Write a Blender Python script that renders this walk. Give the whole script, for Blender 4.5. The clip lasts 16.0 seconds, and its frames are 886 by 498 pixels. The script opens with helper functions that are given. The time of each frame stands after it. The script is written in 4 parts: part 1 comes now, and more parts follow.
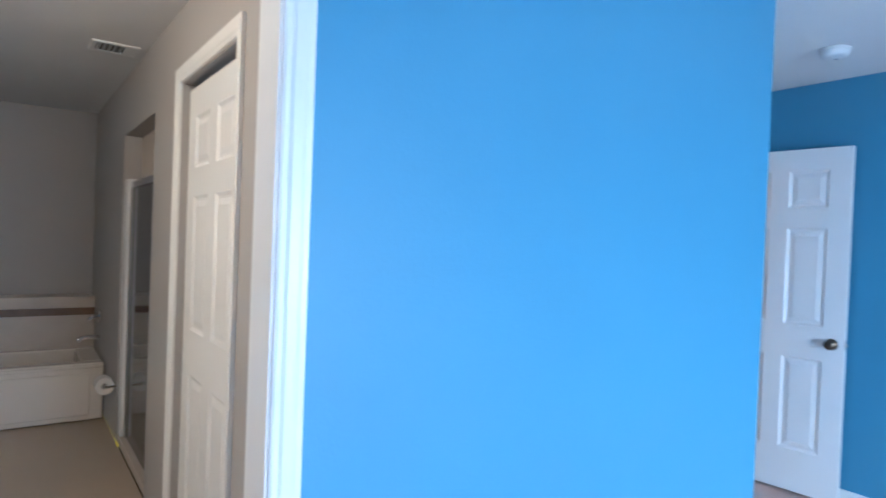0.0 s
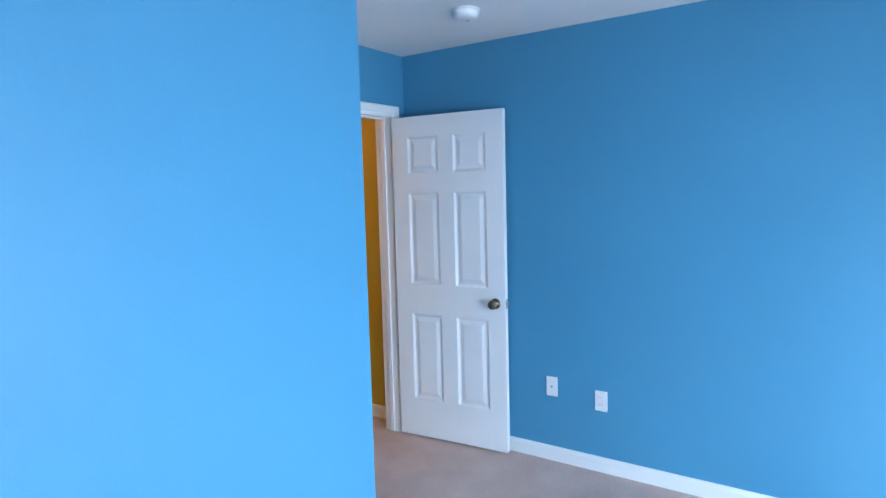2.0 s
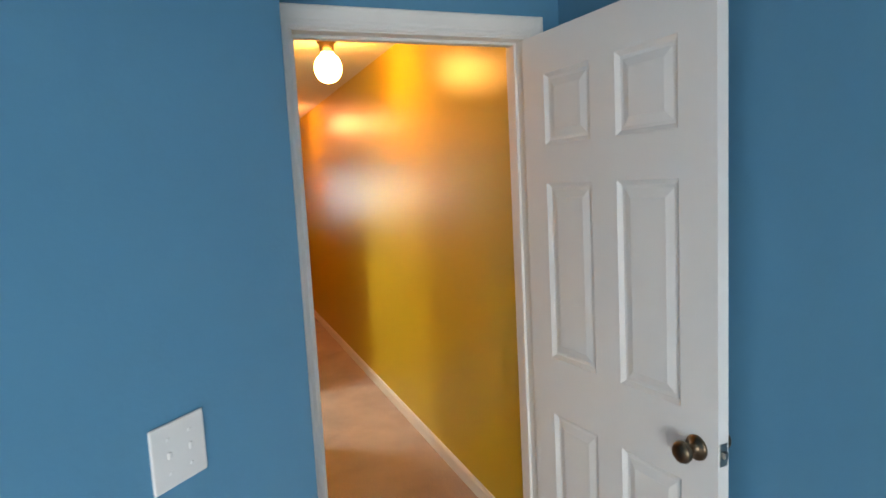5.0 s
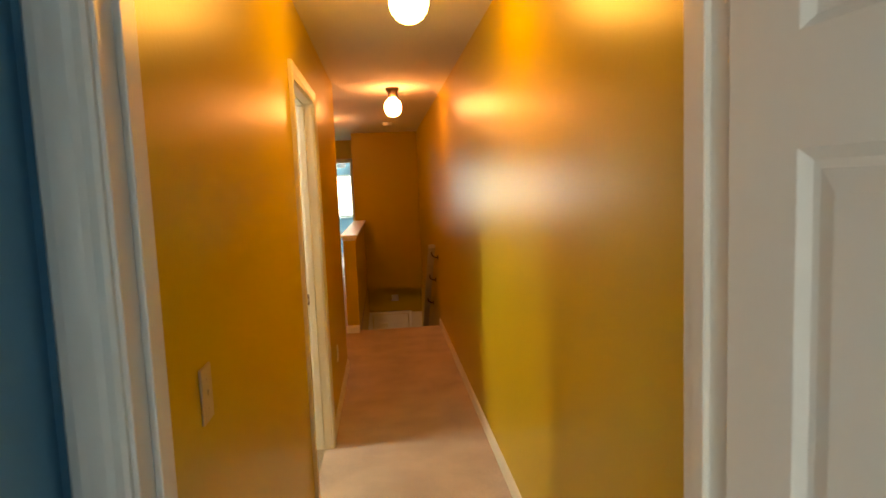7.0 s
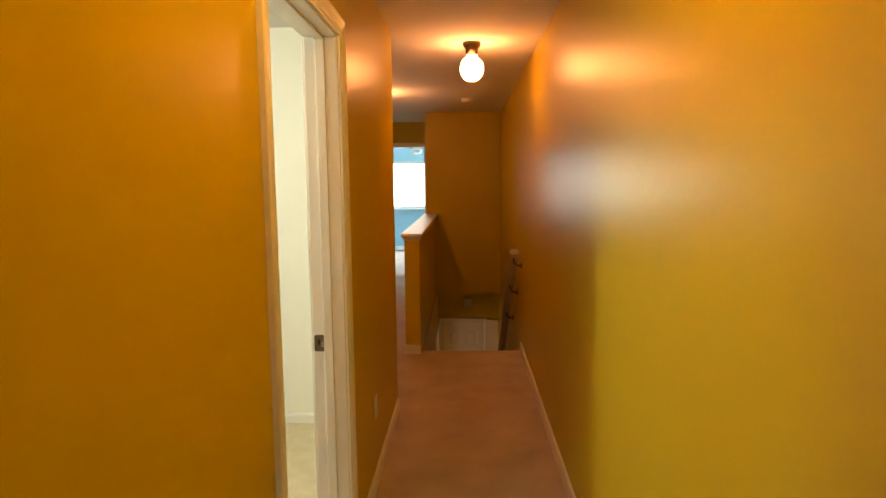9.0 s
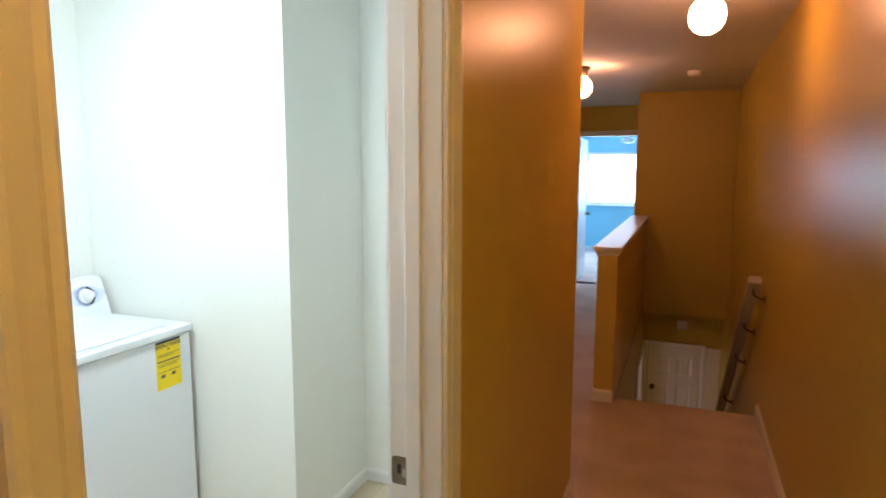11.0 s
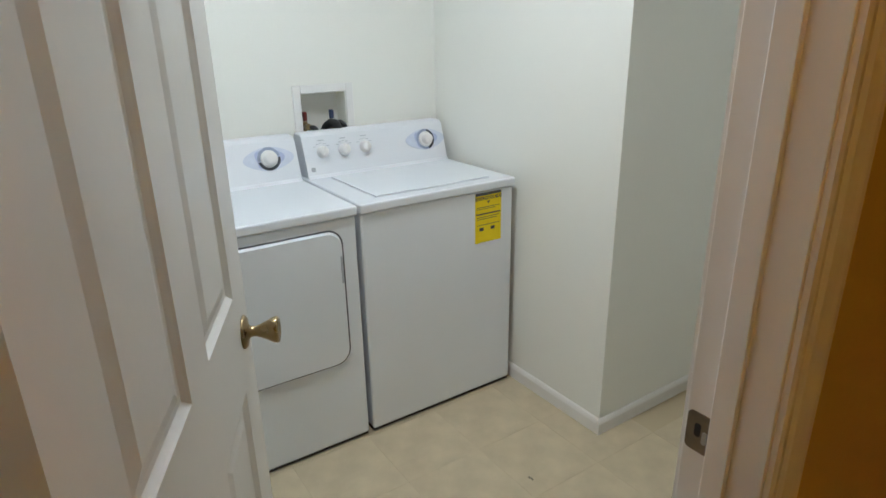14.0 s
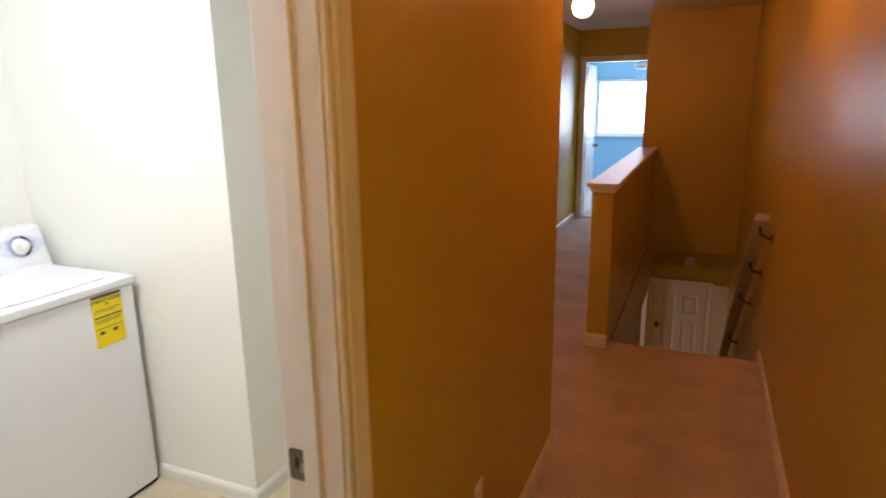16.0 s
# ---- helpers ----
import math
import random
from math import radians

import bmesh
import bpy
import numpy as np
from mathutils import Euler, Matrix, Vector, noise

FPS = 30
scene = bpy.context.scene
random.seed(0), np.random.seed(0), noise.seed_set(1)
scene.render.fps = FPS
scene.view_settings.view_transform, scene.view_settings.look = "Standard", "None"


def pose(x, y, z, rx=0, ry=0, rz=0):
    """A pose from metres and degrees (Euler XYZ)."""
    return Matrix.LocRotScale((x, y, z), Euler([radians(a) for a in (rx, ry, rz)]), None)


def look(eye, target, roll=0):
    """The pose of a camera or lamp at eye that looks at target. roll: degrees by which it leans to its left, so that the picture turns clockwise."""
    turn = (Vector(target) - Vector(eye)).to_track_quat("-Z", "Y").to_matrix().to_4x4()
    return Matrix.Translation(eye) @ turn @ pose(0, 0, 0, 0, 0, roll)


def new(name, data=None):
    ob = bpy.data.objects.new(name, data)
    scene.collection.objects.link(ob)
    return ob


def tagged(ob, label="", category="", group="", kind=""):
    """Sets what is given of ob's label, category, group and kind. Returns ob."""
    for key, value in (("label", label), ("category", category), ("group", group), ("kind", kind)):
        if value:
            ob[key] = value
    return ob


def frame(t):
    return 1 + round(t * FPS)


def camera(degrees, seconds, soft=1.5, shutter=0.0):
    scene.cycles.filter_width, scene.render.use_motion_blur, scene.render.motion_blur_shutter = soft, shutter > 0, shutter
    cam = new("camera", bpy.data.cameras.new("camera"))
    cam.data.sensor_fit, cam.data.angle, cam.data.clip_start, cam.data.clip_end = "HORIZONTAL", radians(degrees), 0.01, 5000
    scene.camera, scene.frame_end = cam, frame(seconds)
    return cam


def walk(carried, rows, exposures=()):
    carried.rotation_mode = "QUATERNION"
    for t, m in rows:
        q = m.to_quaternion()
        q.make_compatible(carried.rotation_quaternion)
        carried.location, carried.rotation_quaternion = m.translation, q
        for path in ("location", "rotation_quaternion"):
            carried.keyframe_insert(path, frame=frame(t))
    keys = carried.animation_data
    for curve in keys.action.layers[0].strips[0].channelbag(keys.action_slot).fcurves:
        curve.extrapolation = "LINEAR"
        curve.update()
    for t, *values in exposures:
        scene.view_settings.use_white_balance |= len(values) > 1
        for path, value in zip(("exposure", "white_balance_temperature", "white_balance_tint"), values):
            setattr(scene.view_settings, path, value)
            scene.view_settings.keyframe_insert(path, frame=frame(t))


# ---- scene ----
cam = camera(72.2, 16.0, shutter=0.25)
PATH = [
    (0, (-2.952, -2.215, 1.419), (-1.789, -0.588, 1.39), 2.2),
    (0.5, (-2.94, -2.335, 1.515), (-1.482, -0.976, 1.345), 1.1),
    (1, (-2.748, -2.422, 1.552), (-1.139, -1.246, 1.382), -0.6),
    (1.5, (-2.489, -2.51, 1.592), (-0.86, -1.362, 1.417), 0.9),
    (2, (-2.202, -2.455, 1.581), (-0.563, -1.326, 1.389), -1.5),
    (2.5, (-1.901, -2.396, 1.585), (-0.291, -1.226, 1.391), -3.3),
    (3, (-1.535, -2.382, 1.584), (-0.078, -1.034, 1.345), -2.2),
    (3.5, (-1.189, -2.276, 1.559), (0.125, -0.781, 1.365), -2.4),
    (4, (-0.857, -2.117, 1.623), (0.305, -0.504, 1.397), -2.4),
    (4.5, (-0.529, -2.03, 1.582), (0.359, -0.248, 1.389), -1.3),
    (4.7, (-0.392, -1.957, 1.591), (0.415, -0.138, 1.388), -2.1),
    (6.8, (0.348, -0.847, 1.572), (0.628, 1.119, 1.33), -1.8),
    (7, (0.375, -0.736, 1.544), (0.565, 1.245, 1.342), -2.3),
    (7.5, (0.444, -0.382, 1.545), (0.518, 1.601, 1.301), -1.3),
    (8.2, (0.442, 0.08, 1.53), (0.445, 2.068, 1.314), -1.3),
    (10.5, (0.486, 1.505, 1.539), (0.028, 3.435, 1.281), 0.9),
    (11, (0.454, 1.707, 1.572), (-0.277, 3.551, 1.317), 0.1),
    (11.5, (0.387, 1.857, 1.562), (-0.68, 3.511, 1.206), -0.2),
    (12, (0.335, 2.006, 1.531), (-1.04, 3.4, 1.135), 0.8),
    (12.5, (0.327, 2.097, 1.524), (-1.234, 3.267, 1.081), -0.4),
    (13, (0.288, 2.154, 1.518), (-1.334, 3.233, 1.066), -1.1),
    (13.5, (0.274, 2.17, 1.492), (-1.319, 3.215, 0.882), -1.0),
    (14, (0.313, 2.132, 1.475), (-1.254, 3.174, 0.797), -1.0),
    (14.5, (0.35, 2.089, 1.463), (-1.123, 3.23, 0.735), 0.1),
    (15, (0.375, 2.022, 1.503), (-0.952, 3.373, 0.859), -0.8),
    (15.5, (0.459, 1.941, 1.549), (-0.589, 3.558, 1.015), -0.3),
    (16, (0.547, 2.032, 1.568), (-0.217, 3.819, 1.099), -0.8),
]
EXPOSURES = [(0, 0.08, 4700, 6), (1.5, 0.15, 4800, 6), (3, 0.2, 5700, 8), (4.5, -0.08, 6400, 9), (6.8, -0.44, 8500, 2), (8.2, -0.54, 8500, 0), (10.5, -0.62, 4950, 2), (12, -0.78, 5050, 6), (13, -1.42, 5200, 8),
             (14.5, -1.58, 5300, 11), (15.2, -1.5, 5250, 12), (15.6, -1.16, 5350, 14), (16, -0.75, 5650, 16)]
walk(cam, [(t, look(eye, target, roll)) for t, eye, target, roll in PATH], EXPOSURES)

# ---- daylight and world ----
world = bpy.data.worlds.new("sky")
scene.world = world
world.use_nodes = True
wn = world.node_tree
sky = wn.nodes.new("ShaderNodeTexSky")
sky.sky_type, sky.sun_disc, sky.sun_elevation, sky.sun_rotation = "NISHITA", False, radians(32), radians(211)
wn.links.new(sky.outputs[0], wn.nodes["Background"].inputs[0])
wn.nodes["Background"].inputs[1].default_value = 0.1


def window_light(name, m, w, h, watts, color):
    lamp = bpy.data.lights.new(name, "AREA")
    lamp.shape, lamp.size, lamp.size_y, lamp.energy, lamp.color = "RECTANGLE", w, h, watts, color
    new(name, lamp).matrix_world = m


sun = bpy.data.lights.new("sun", "SUN")
sun.energy, sun.angle, sun.color = 5.0, radians(0.5), (1.0, 0.95, 0.88)
new("sun", sun).matrix_world = look((0, 0, 0), (0.6, 1.0, -0.72))
# sky light standing in the openings of the windows
window_light("bedroom_window_light", look((-1.55, -5.14, 1.15), (-1.45, -4.05, -0.35)), 2.3, 1.5, 245, (0.86, 0.94, 1.0))
window_light("far_bedroom_window_light", look((-0.35, 14.22, 1.45), (-0.35, 10, 1.3)), 2.1, 1.05, 240, (0.88, 0.94, 1.0))
# warm fill lamp, added out of view to brighten the door below the stairs
window_light("stair_foot_fill_light", look((-1.20, 8.95, -1.15), (0.5, 9.2, -1.5)), 0.7, 1.1, 13, (1.0, 0.62, 0.47))
HALL_GLOW, STAIR_GLOW, LAUNDRY_GLOW, BATH_GLOW = 92.0, 92.0, 205.0, 245.0


# ---- materials ----
def material(name, color, rough=0.5, metal=0.0, vary=0.06, vary_scale=1.5, grain=0.0, grain_scale=200.0, bump=0.0, bump_scale=180.0,
             spec=0.5, coat=0.0, emit=None, rough_vary=0.06, bump_detail=3.0, tint=None):
    """A surface whose colour drifts at a large and a small scale, with fine relief."""
    m = bpy.data.materials.new(name)
    m.use_nodes = True
    nt = m.node_tree
    b = nt.nodes["Principled BSDF"]
    tc = nt.nodes.new("ShaderNodeTexCoord")
    big = nt.nodes.new("ShaderNodeTexNoise")
    big.inputs["Scale"].default_value, big.inputs["Detail"].default_value = vary_scale, 4
    nt.links.new(tc.outputs["Object"], big.inputs["Vector"])
    dark = [c * (1 - vary * 2) for c in color]
    light = [min(1, c * (1 + vary)) for c in (tint or color)]
    mix = nt.nodes.new("ShaderNodeMix")
    mix.data_type = "RGBA"
    mix.inputs["A"].default_value, mix.inputs["B"].default_value = (*dark, 1), (*light, 1)
    nt.links.new(big.outputs["Fac"], mix.inputs["Factor"])
    out = mix.outputs["Result"]
    if grain:
        fine = nt.nodes.new("ShaderNodeTexNoise")
        fine.inputs["Scale"].default_value, fine.inputs["Detail"].default_value = grain_scale, 3
        nt.links.new(tc.outputs["Object"], fine.inputs["Vector"])
        ramp = nt.nodes.new("ShaderNodeMapRange")
        ramp.inputs["From Min"].default_value, ramp.inputs["From Max"].default_value = 0.3, 0.7
        ramp.inputs["To Min"].default_value, ramp.inputs["To Max"].default_value = 1 - grain, 1 + grain
        nt.links.new(fine.outputs["Fac"], ramp.inputs["Value"])
        mul = nt.nodes.new("ShaderNodeVectorMath")
        mul.operation = "SCALE"
        nt.links.new(out, mul.inputs[0])
        nt.links.new(ramp.outputs[0], mul.inputs["Scale"])
        out = mul.outputs[0]
    nt.links.new(out, b.inputs["Base Color"])
    rr = nt.nodes.new("ShaderNodeMapRange")
    rr.inputs["To Min"].default_value, rr.inputs["To Max"].default_value = max(0.02, rough - rough_vary), min(1, rough + rough_vary)
    nt.links.new(big.outputs["Fac"], rr.inputs["Value"])
    nt.links.new(rr.outputs[0], b.inputs["Roughness"])
    b.inputs["Metallic"].default_value, b.inputs["Specular IOR Level"].default_value = metal, spec
    b.inputs["Coat Weight"].default_value = coat
    if bump:
        bt = nt.nodes.new("ShaderNodeTexNoise")
        bt.inputs["Scale"].default_value, bt.inputs["Detail"].default_value = bump_scale, bump_detail
        nt.links.new(tc.outputs["Object"], bt.inputs["Vector"])
        bn = nt.nodes.new("ShaderNodeBump")
        bn.inputs["Strength"].default_value, bn.inputs["Distance"].default_value = bump, 0.004
        nt.links.new(bt.outputs["Fac"], bn.inputs["Height"])
        nt.links.new(bn.outputs[0], b.inputs["Normal"])
    if emit:
        b.inputs["Emission Color"].default_value, b.inputs["Emission Strength"].default_value = (*emit[0], 1), emit[1]
    return m


BLUE = material("blue_wall_paint", (0.096, 0.270, 0.425), 0.5, vary=0.03, bump=0.12, bump_scale=90, spec=0.4)
GOLD = material("gold_wall_paint", (0.56, 0.41, 0.03), 0.335, rough_vary=0.04, vary=0.03, bump=0.10, bump_scale=70, spec=0.31)
WHITE_WALL = material("warm_white_wall_paint", (0.83, 0.83, 0.775), 0.55, vary=0.02, bump=0.10, bump_scale=90)
TAUPE = material("taupe_wall_paint", (0.40, 0.375, 0.35), 0.55, vary=0.03, bump=0.10, bump_scale=90)
FAR_BLUE = material("sky_blue_wall_paint", (0.33, 0.58, 0.72), 0.5, vary=0.03, bump=0.10, bump_scale=90)
CEILING = material("ceiling_paint", (0.78, 0.77, 0.75), 0.85, vary=0.03, bump=0.5, bump_scale=55, spec=0.2)
TRIM = material("white_trim_paint", (0.80, 0.79, 0.76), 0.33, rough_vary=0.03, vary=0.03, vary_scale=4, bump=0.03, bump_scale=60)
DOOR_WHITE = material("white_door_paint", (0.80, 0.79, 0.77), 0.36, vary=0.02, vary_scale=3, bump=0.06, bump_scale=40)
CARPET = material("beige_loop_carpet", (0.58, 0.475, 0.43), 0.95, vary=0.21, vary_scale=3.4, grain=0.28, grain_scale=160, bump=1.0, bump_scale=240, spec=0.1)
VINYL = material("beige_vinyl_tile", (0.60, 0.51, 0.345), 0.42, vary=0.08, vary_scale=2.6, grain=0.10, grain_scale=9, bump=0.05, bump_scale=60)
JOINT = material("tile_joint", (0.55, 0.46, 0.30), 0.6, vary=0.1)
BATH_TILE = material("tan_bath_tile", (0.45, 0.37, 0.28), 0.4, vary=0.1)
ENAMEL = material("white_appliance_enamel", (0.76, 0.79, 0.83), 0.22, vary=0.012, vary_scale=3, bump=0.012, bump_scale=90, rough_vary=0.02)
PANEL_WHITE = material("white_control_panel", (0.78, 0.80, 0.84), 0.34, rough_vary=0.03, vary=0.015, vary_scale=4)
PANEL_BLUE = material("pale_blue_panel_print", (0.66, 0.705, 0.82), 0.35, vary=0.08, vary_scale=40)
PANEL_BLUE_DEEP = material("blue_cloud_print", (0.47, 0.53, 0.74), 0.35, vary=0.14, vary_scale=45)
GREY_BLUE_PRINT = material("grey_blue_print", (0.33, 0.38, 0.52), 0.4, vary=0.1, vary_scale=40)
DARK_PRINT = material("dark_grey_print", (0.05, 0.055, 0.07), 0.5, vary=0.1)
LINT = material("grey_brown_lint", (0.30, 0.27, 0.20), 0.9, vary=0.2, vary_scale=200)
FAINT_PRINT = material("faint_grey_print", (0.58, 0.60, 0.65), 0.5, vary=0.1)
GREY_PRINT = material("grey_print", (0.42, 0.44, 0.48), 0.5, vary=0.1)
# dark grey that paints the shade inside gaps and openings
GREY_GAP = material("dark_gap_shade", (0.11, 0.11, 0.12), 0.5, vary=0.1)
LABEL_YELLOW = material("yellow_label_paper", (0.82, 0.64, 0.006), 0.6, vary=0.03, vary_scale=20, spec=0.1)
BRASS = material("antique_brass", (0.33, 0.25, 0.13), 0.28, rough_vary=0.03, metal=1.0, vary=0.15, vary_scale=25)
BRONZE = material("dark_bronze", (0.17, 0.13, 0.09), 0.34, rough_vary=0.04, metal=1.0, vary=0.2, vary_scale=30)
BRASS_DULL = material("dull_brass", (0.26, 0.21, 0.15), 0.4, metal=1.0, vary=0.2, vary_scale=40)
CHROME = material("chrome", (0.75, 0.75, 0.77), 0.12, metal=1.0, vary=0.05)
STEEL = material("satin_steel", (0.48, 0.46, 0.42), 0.35, metal=1.0, vary=0.1, vary_scale=40)
RUBBER = material("black_rubber", (0.012, 0.012, 0.013), 0.5, vary=0.2, vary_scale=20)
RED = material("red_valve_handle", (0.14, 0.02, 0.015), 0.4, vary=0.1)
BLUE_PLASTIC = material("blue_valve_handle", (0.04, 0.06, 0.13), 0.4, vary=0.1)
# switch plate plastic with the warm lamplight mixed into its colour
WARM_LIT_PLASTIC = material("warm_lit_plastic", (0.58, 0.47, 0.31), 0.36, vary=0.03, vary_scale=10)
PLASTIC = material("white_plastic", (0.80, 0.79, 0.77), 0.35, vary=0.02, vary_scale=10)
ACRYLIC = material("white_tub_acrylic", (0.72, 0.66, 0.58), 0.15, vary=0.03, coat=0.3)
TUB_TILE = material("beige_tub_tile", (0.55, 0.48, 0.40), 0.36, vary=0.08, vary_scale=6)
BROWN_BAND = material("brown_tile_band", (0.16, 0.10, 0.06), 0.36, vary=0.2, vary_scale=12)
SHOWER_DARK = material("smoked_shower_glass", (0.05, 0.05, 0.06), 0.1, vary=0.1)
PAPER = material("tissue_paper", (0.8, 0.78, 0.74), 0.9, vary=0.03)
WOOD = material("painted_handrail_wood", (0.62, 0.57, 0.50), 0.4, vary=0.06, vary_scale=6)
GLOBE = material("lit_frosted_glass", (0.9, 0.85, 0.75), 0.4, emit=((1.0, 0.455, 0.10), HALL_GLOW), vary=0.01)
GLOBE_OLD = material("lit_older_frosted_glass", (0.9, 0.85, 0.75), 0.4, emit=((1.0, 0.355, 0.135), STAIR_GLOW), vary=0.01)
LAUNDRY_LAMP = material("lit_laundry_diffuser", (0.9, 0.9, 0.88), 0.4, emit=((0.96, 0.915, 0.79), LAUNDRY_GLOW), vary=0.01)
BATH_LAMP = material("lit_bath_glass", (0.9, 0.85, 0.75), 0.4, emit=((1.0, 0.68, 0.40), BATH_GLOW), vary=0.01)
GLASS = bpy.data.materials.new("window_glass")
GLASS.use_nodes = True
GLASS.node_tree.nodes["Principled BSDF"].inputs["Transmission Weight"].default_value = 1.0
GLASS.node_tree.nodes["Principled BSDF"].inputs["Roughness"].default_value = 0.0


# ---- mesh helpers ----
def link(name, bm, mats, parent=None, label="", smooth=False):
    me = bpy.data.meshes.new(name)
    bm.normal_update()
    bm.to_mesh(me)
    bm.free()
    for m in mats if isinstance(mats, (list, tuple)) else [mats]:
        me.materials.append(m)
    if smooth:
        for p in me.polygons:
            p.use_smooth = True
    ob = new(name, me)
    if parent:
        ob.parent = parent
    return tagged(ob, label)


def part(name, bm, mat, parent, label="", smooth=False):
    return link(name, bm, mat, parent, label, smooth)


def thing(name, m, label, category, group="", kind=""):
    ob = new(name)
    ob.matrix_world = m
    ob.empty_display_size = 0.1
    return tagged(ob, label, category, group, kind)


def box(bm, x0, y0, z0, x1, y1, z1, bevel=0.0, seg=2, mat=0):
    vs = [bm.verts.new(p) for p in ((x0, y0, z0), (x1, y0, z0), (x1, y1, z0), (x0, y1, z0), (x0, y0, z1), (x1, y0, z1), (x1, y1, z1), (x0, y1, z1))]
    fs = [bm.faces.new([vs[i] for i in q]) for q in ((0, 3, 2, 1), (4, 5, 6, 7), (0, 1, 5, 4), (1, 2, 6, 5), (2, 3, 7, 6), (3, 0, 4, 7))]
    for f in fs:
        f.material_index = mat
    if bevel:
        es = list({e for f in fs for e in f.edges})
        bmesh.ops.bevel(bm, geom=es, offset=bevel, segments=seg, affect="EDGES", profile=0.5)
    return bm


def boxed(*a, **k):
    return box(bmesh.new(), *a, **k)


def lathe(profile, seg=28, bm=None, m=Matrix()):
    """A turned solid about z from (radius, height) pairs."""
    bm = bm or bmesh.new()
    rings = []
    for r, z in profile:
        if r < 1e-6:
            rings.append([bm.verts.new(m @ Vector((0, 0, z)))])
        else:
            rings.append([bm.verts.new(m @ Vector((r * math.cos(a), r * math.sin(a), z))) for a in (2 * math.pi * i / seg for i in range(seg))])
    for a, b in zip(rings, rings[1:]):
        for i in range(seg):
            j = (i + 1) % seg
            if len(a) == 1 and len(b) > 1:
                bm.faces.new((a[0], b[j], b[i]))
            elif len(b) == 1 and len(a) > 1:
                bm.faces.new((a[i], a[j], b[0]))
            elif len(a) > 1:
                bm.faces.new((a[i], a[j], b[j], b[i]))
    bmesh.ops.recalc_face_normals(bm, faces=bm.faces)
    return bm


def tube(points, r, seg=10):
    """A round hose or rod through the points."""
    bm = bmesh.new()
    pts = [Vector(p) for p in points]
    rings = []
    for i, p in enumerate(pts):
        d = (pts[min(i + 1, len(pts) - 1)] - pts[max(i - 1, 0)]).normalized()
        u = d.cross(Vector((0.13, 0.31, 1.0))).normalized()
        v = d.cross(u)
        rings.append([bm.verts.new(p + r * (u * math.cos(a) + v * math.sin(a))) for a in (2 * math.pi * k / seg for k in range(seg))])
    for a, b in zip(rings, rings[1:]):
        for i in range(seg):
            bm.faces.new((a[i], a[(i + 1) % seg], b[(i + 1) % seg], b[i]))
    bm.faces.new(rings[0][::-1])
    bm.faces.new(rings[-1])
    bmesh.ops.recalc_face_normals(bm, faces=bm.faces)
    return bm


def curve_points(ctrl, n=24):
    """Points on a smooth line through the given ones."""
    c = [Vector(p) for p in ctrl]
    c = [2 * c[0] - c[1]] + c + [2 * c[-1] - c[-2]]
    out = []
    for i in range(1, len(c) - 2):
        for k in range(n):
            t = k / n
            out.append(0.5 * (2 * c[i] + (c[i + 1] - c[i - 1]) * t + (2 * c[i - 1] - 5 * c[i] + 4 * c[i + 1] - c[i + 2]) * t * t
                              + (3 * c[i] - c[i - 1] - 3 * c[i + 1] + c[i + 2]) * t ** 3))
    return out + [c[-2]]


def wall(name, axis, a, b, u0, u1, z0, z1, mats, holes=(), label="", parent=None):
    """A wall between the planes a < b of axis, from u0 to u1 along the other, with openings (u0, u1, z0, z1). mats: side a, side b, edges."""
    us = sorted({u0, u1, *(v for h in holes for v in h[:2])})
    zs = sorted({z0, z1, *(v for h in holes for v in h[2:])})
    solid = {(i, j) for i in range(len(us) - 1) for j in range(len(zs) - 1)
             if not any(h[0] - 1e-6 <= us[i] and us[i + 1] <= h[1] + 1e-6 and h[2] - 1e-6 <= zs[j] and zs[j + 1] <= h[3] + 1e-6 for h in holes)}
    bm = bmesh.new()
    made = {}

    def v(side, i, j):
        if (side, i, j) not in made:
            w = a if side == 0 else b
            made[side, i, j] = bm.verts.new((w, us[i], zs[j]) if axis == "x" else (us[i], w, zs[j]))
        return made[side, i, j]
    for i, j in solid:
        q = ((i, j), (i + 1, j), (i + 1, j + 1), (i, j + 1))
        for side in (0, 1):
            bm.faces.new([v(side, *p) for p in q]).material_index = side
        for k, nb in enumerate(((i, j - 1), (i + 1, j), (i, j + 1), (i - 1, j))):
            if nb not in solid:
                p, r = q[k], q[(k + 1) % 4]
                bm.faces.new((v(0, *p), v(0, *r), v(1, *r), v(1, *p))).material_index = 2
    bmesh.ops.recalc_face_normals(bm, faces=bm.faces)
    return tagged(link(name, bm, mats, parent), label, kind="structure")


def slab(name, polys, z0, z1, mat, label):
    """A flat floor or ceiling made of rectangles (x0, y0, x1, y1)."""
    bm = bmesh.new()
    for x0, y0, x1, y1 in polys:
        box(bm, x0, y0, z0, x1, y1, z1)
    return tagged(link(name, bm, mat), label, kind="structure")


def strip(bm, p, q, out, profile):
    """A moulding from p to q with the profile (distance out from the wall, height)."""
    p, q, out = Vector(p), Vector(q), Vector(out)
    up = Vector((0, 0, 1))
    A = [bm.verts.new(p + out * d + up * h) for d, h in profile]
    B = [bm.verts.new(q + out * d + up * h) for d, h in profile]
    n = len(profile)
    for i in range(n):
        bm.faces.new((A[i], A[(i + 1) % n], B[(i + 1) % n], B[i]))
    bm.faces.new(A[::-1])
    bm.faces.new(B)
    bmesh.ops.recalc_face_normals(bm, faces=bm.faces)


BASE = [(0.0, 0.0), (0.013, 0.0), (0.013, 0.062), (0.010, 0.072), (0.006, 0.080), (0.0, 0.084)]


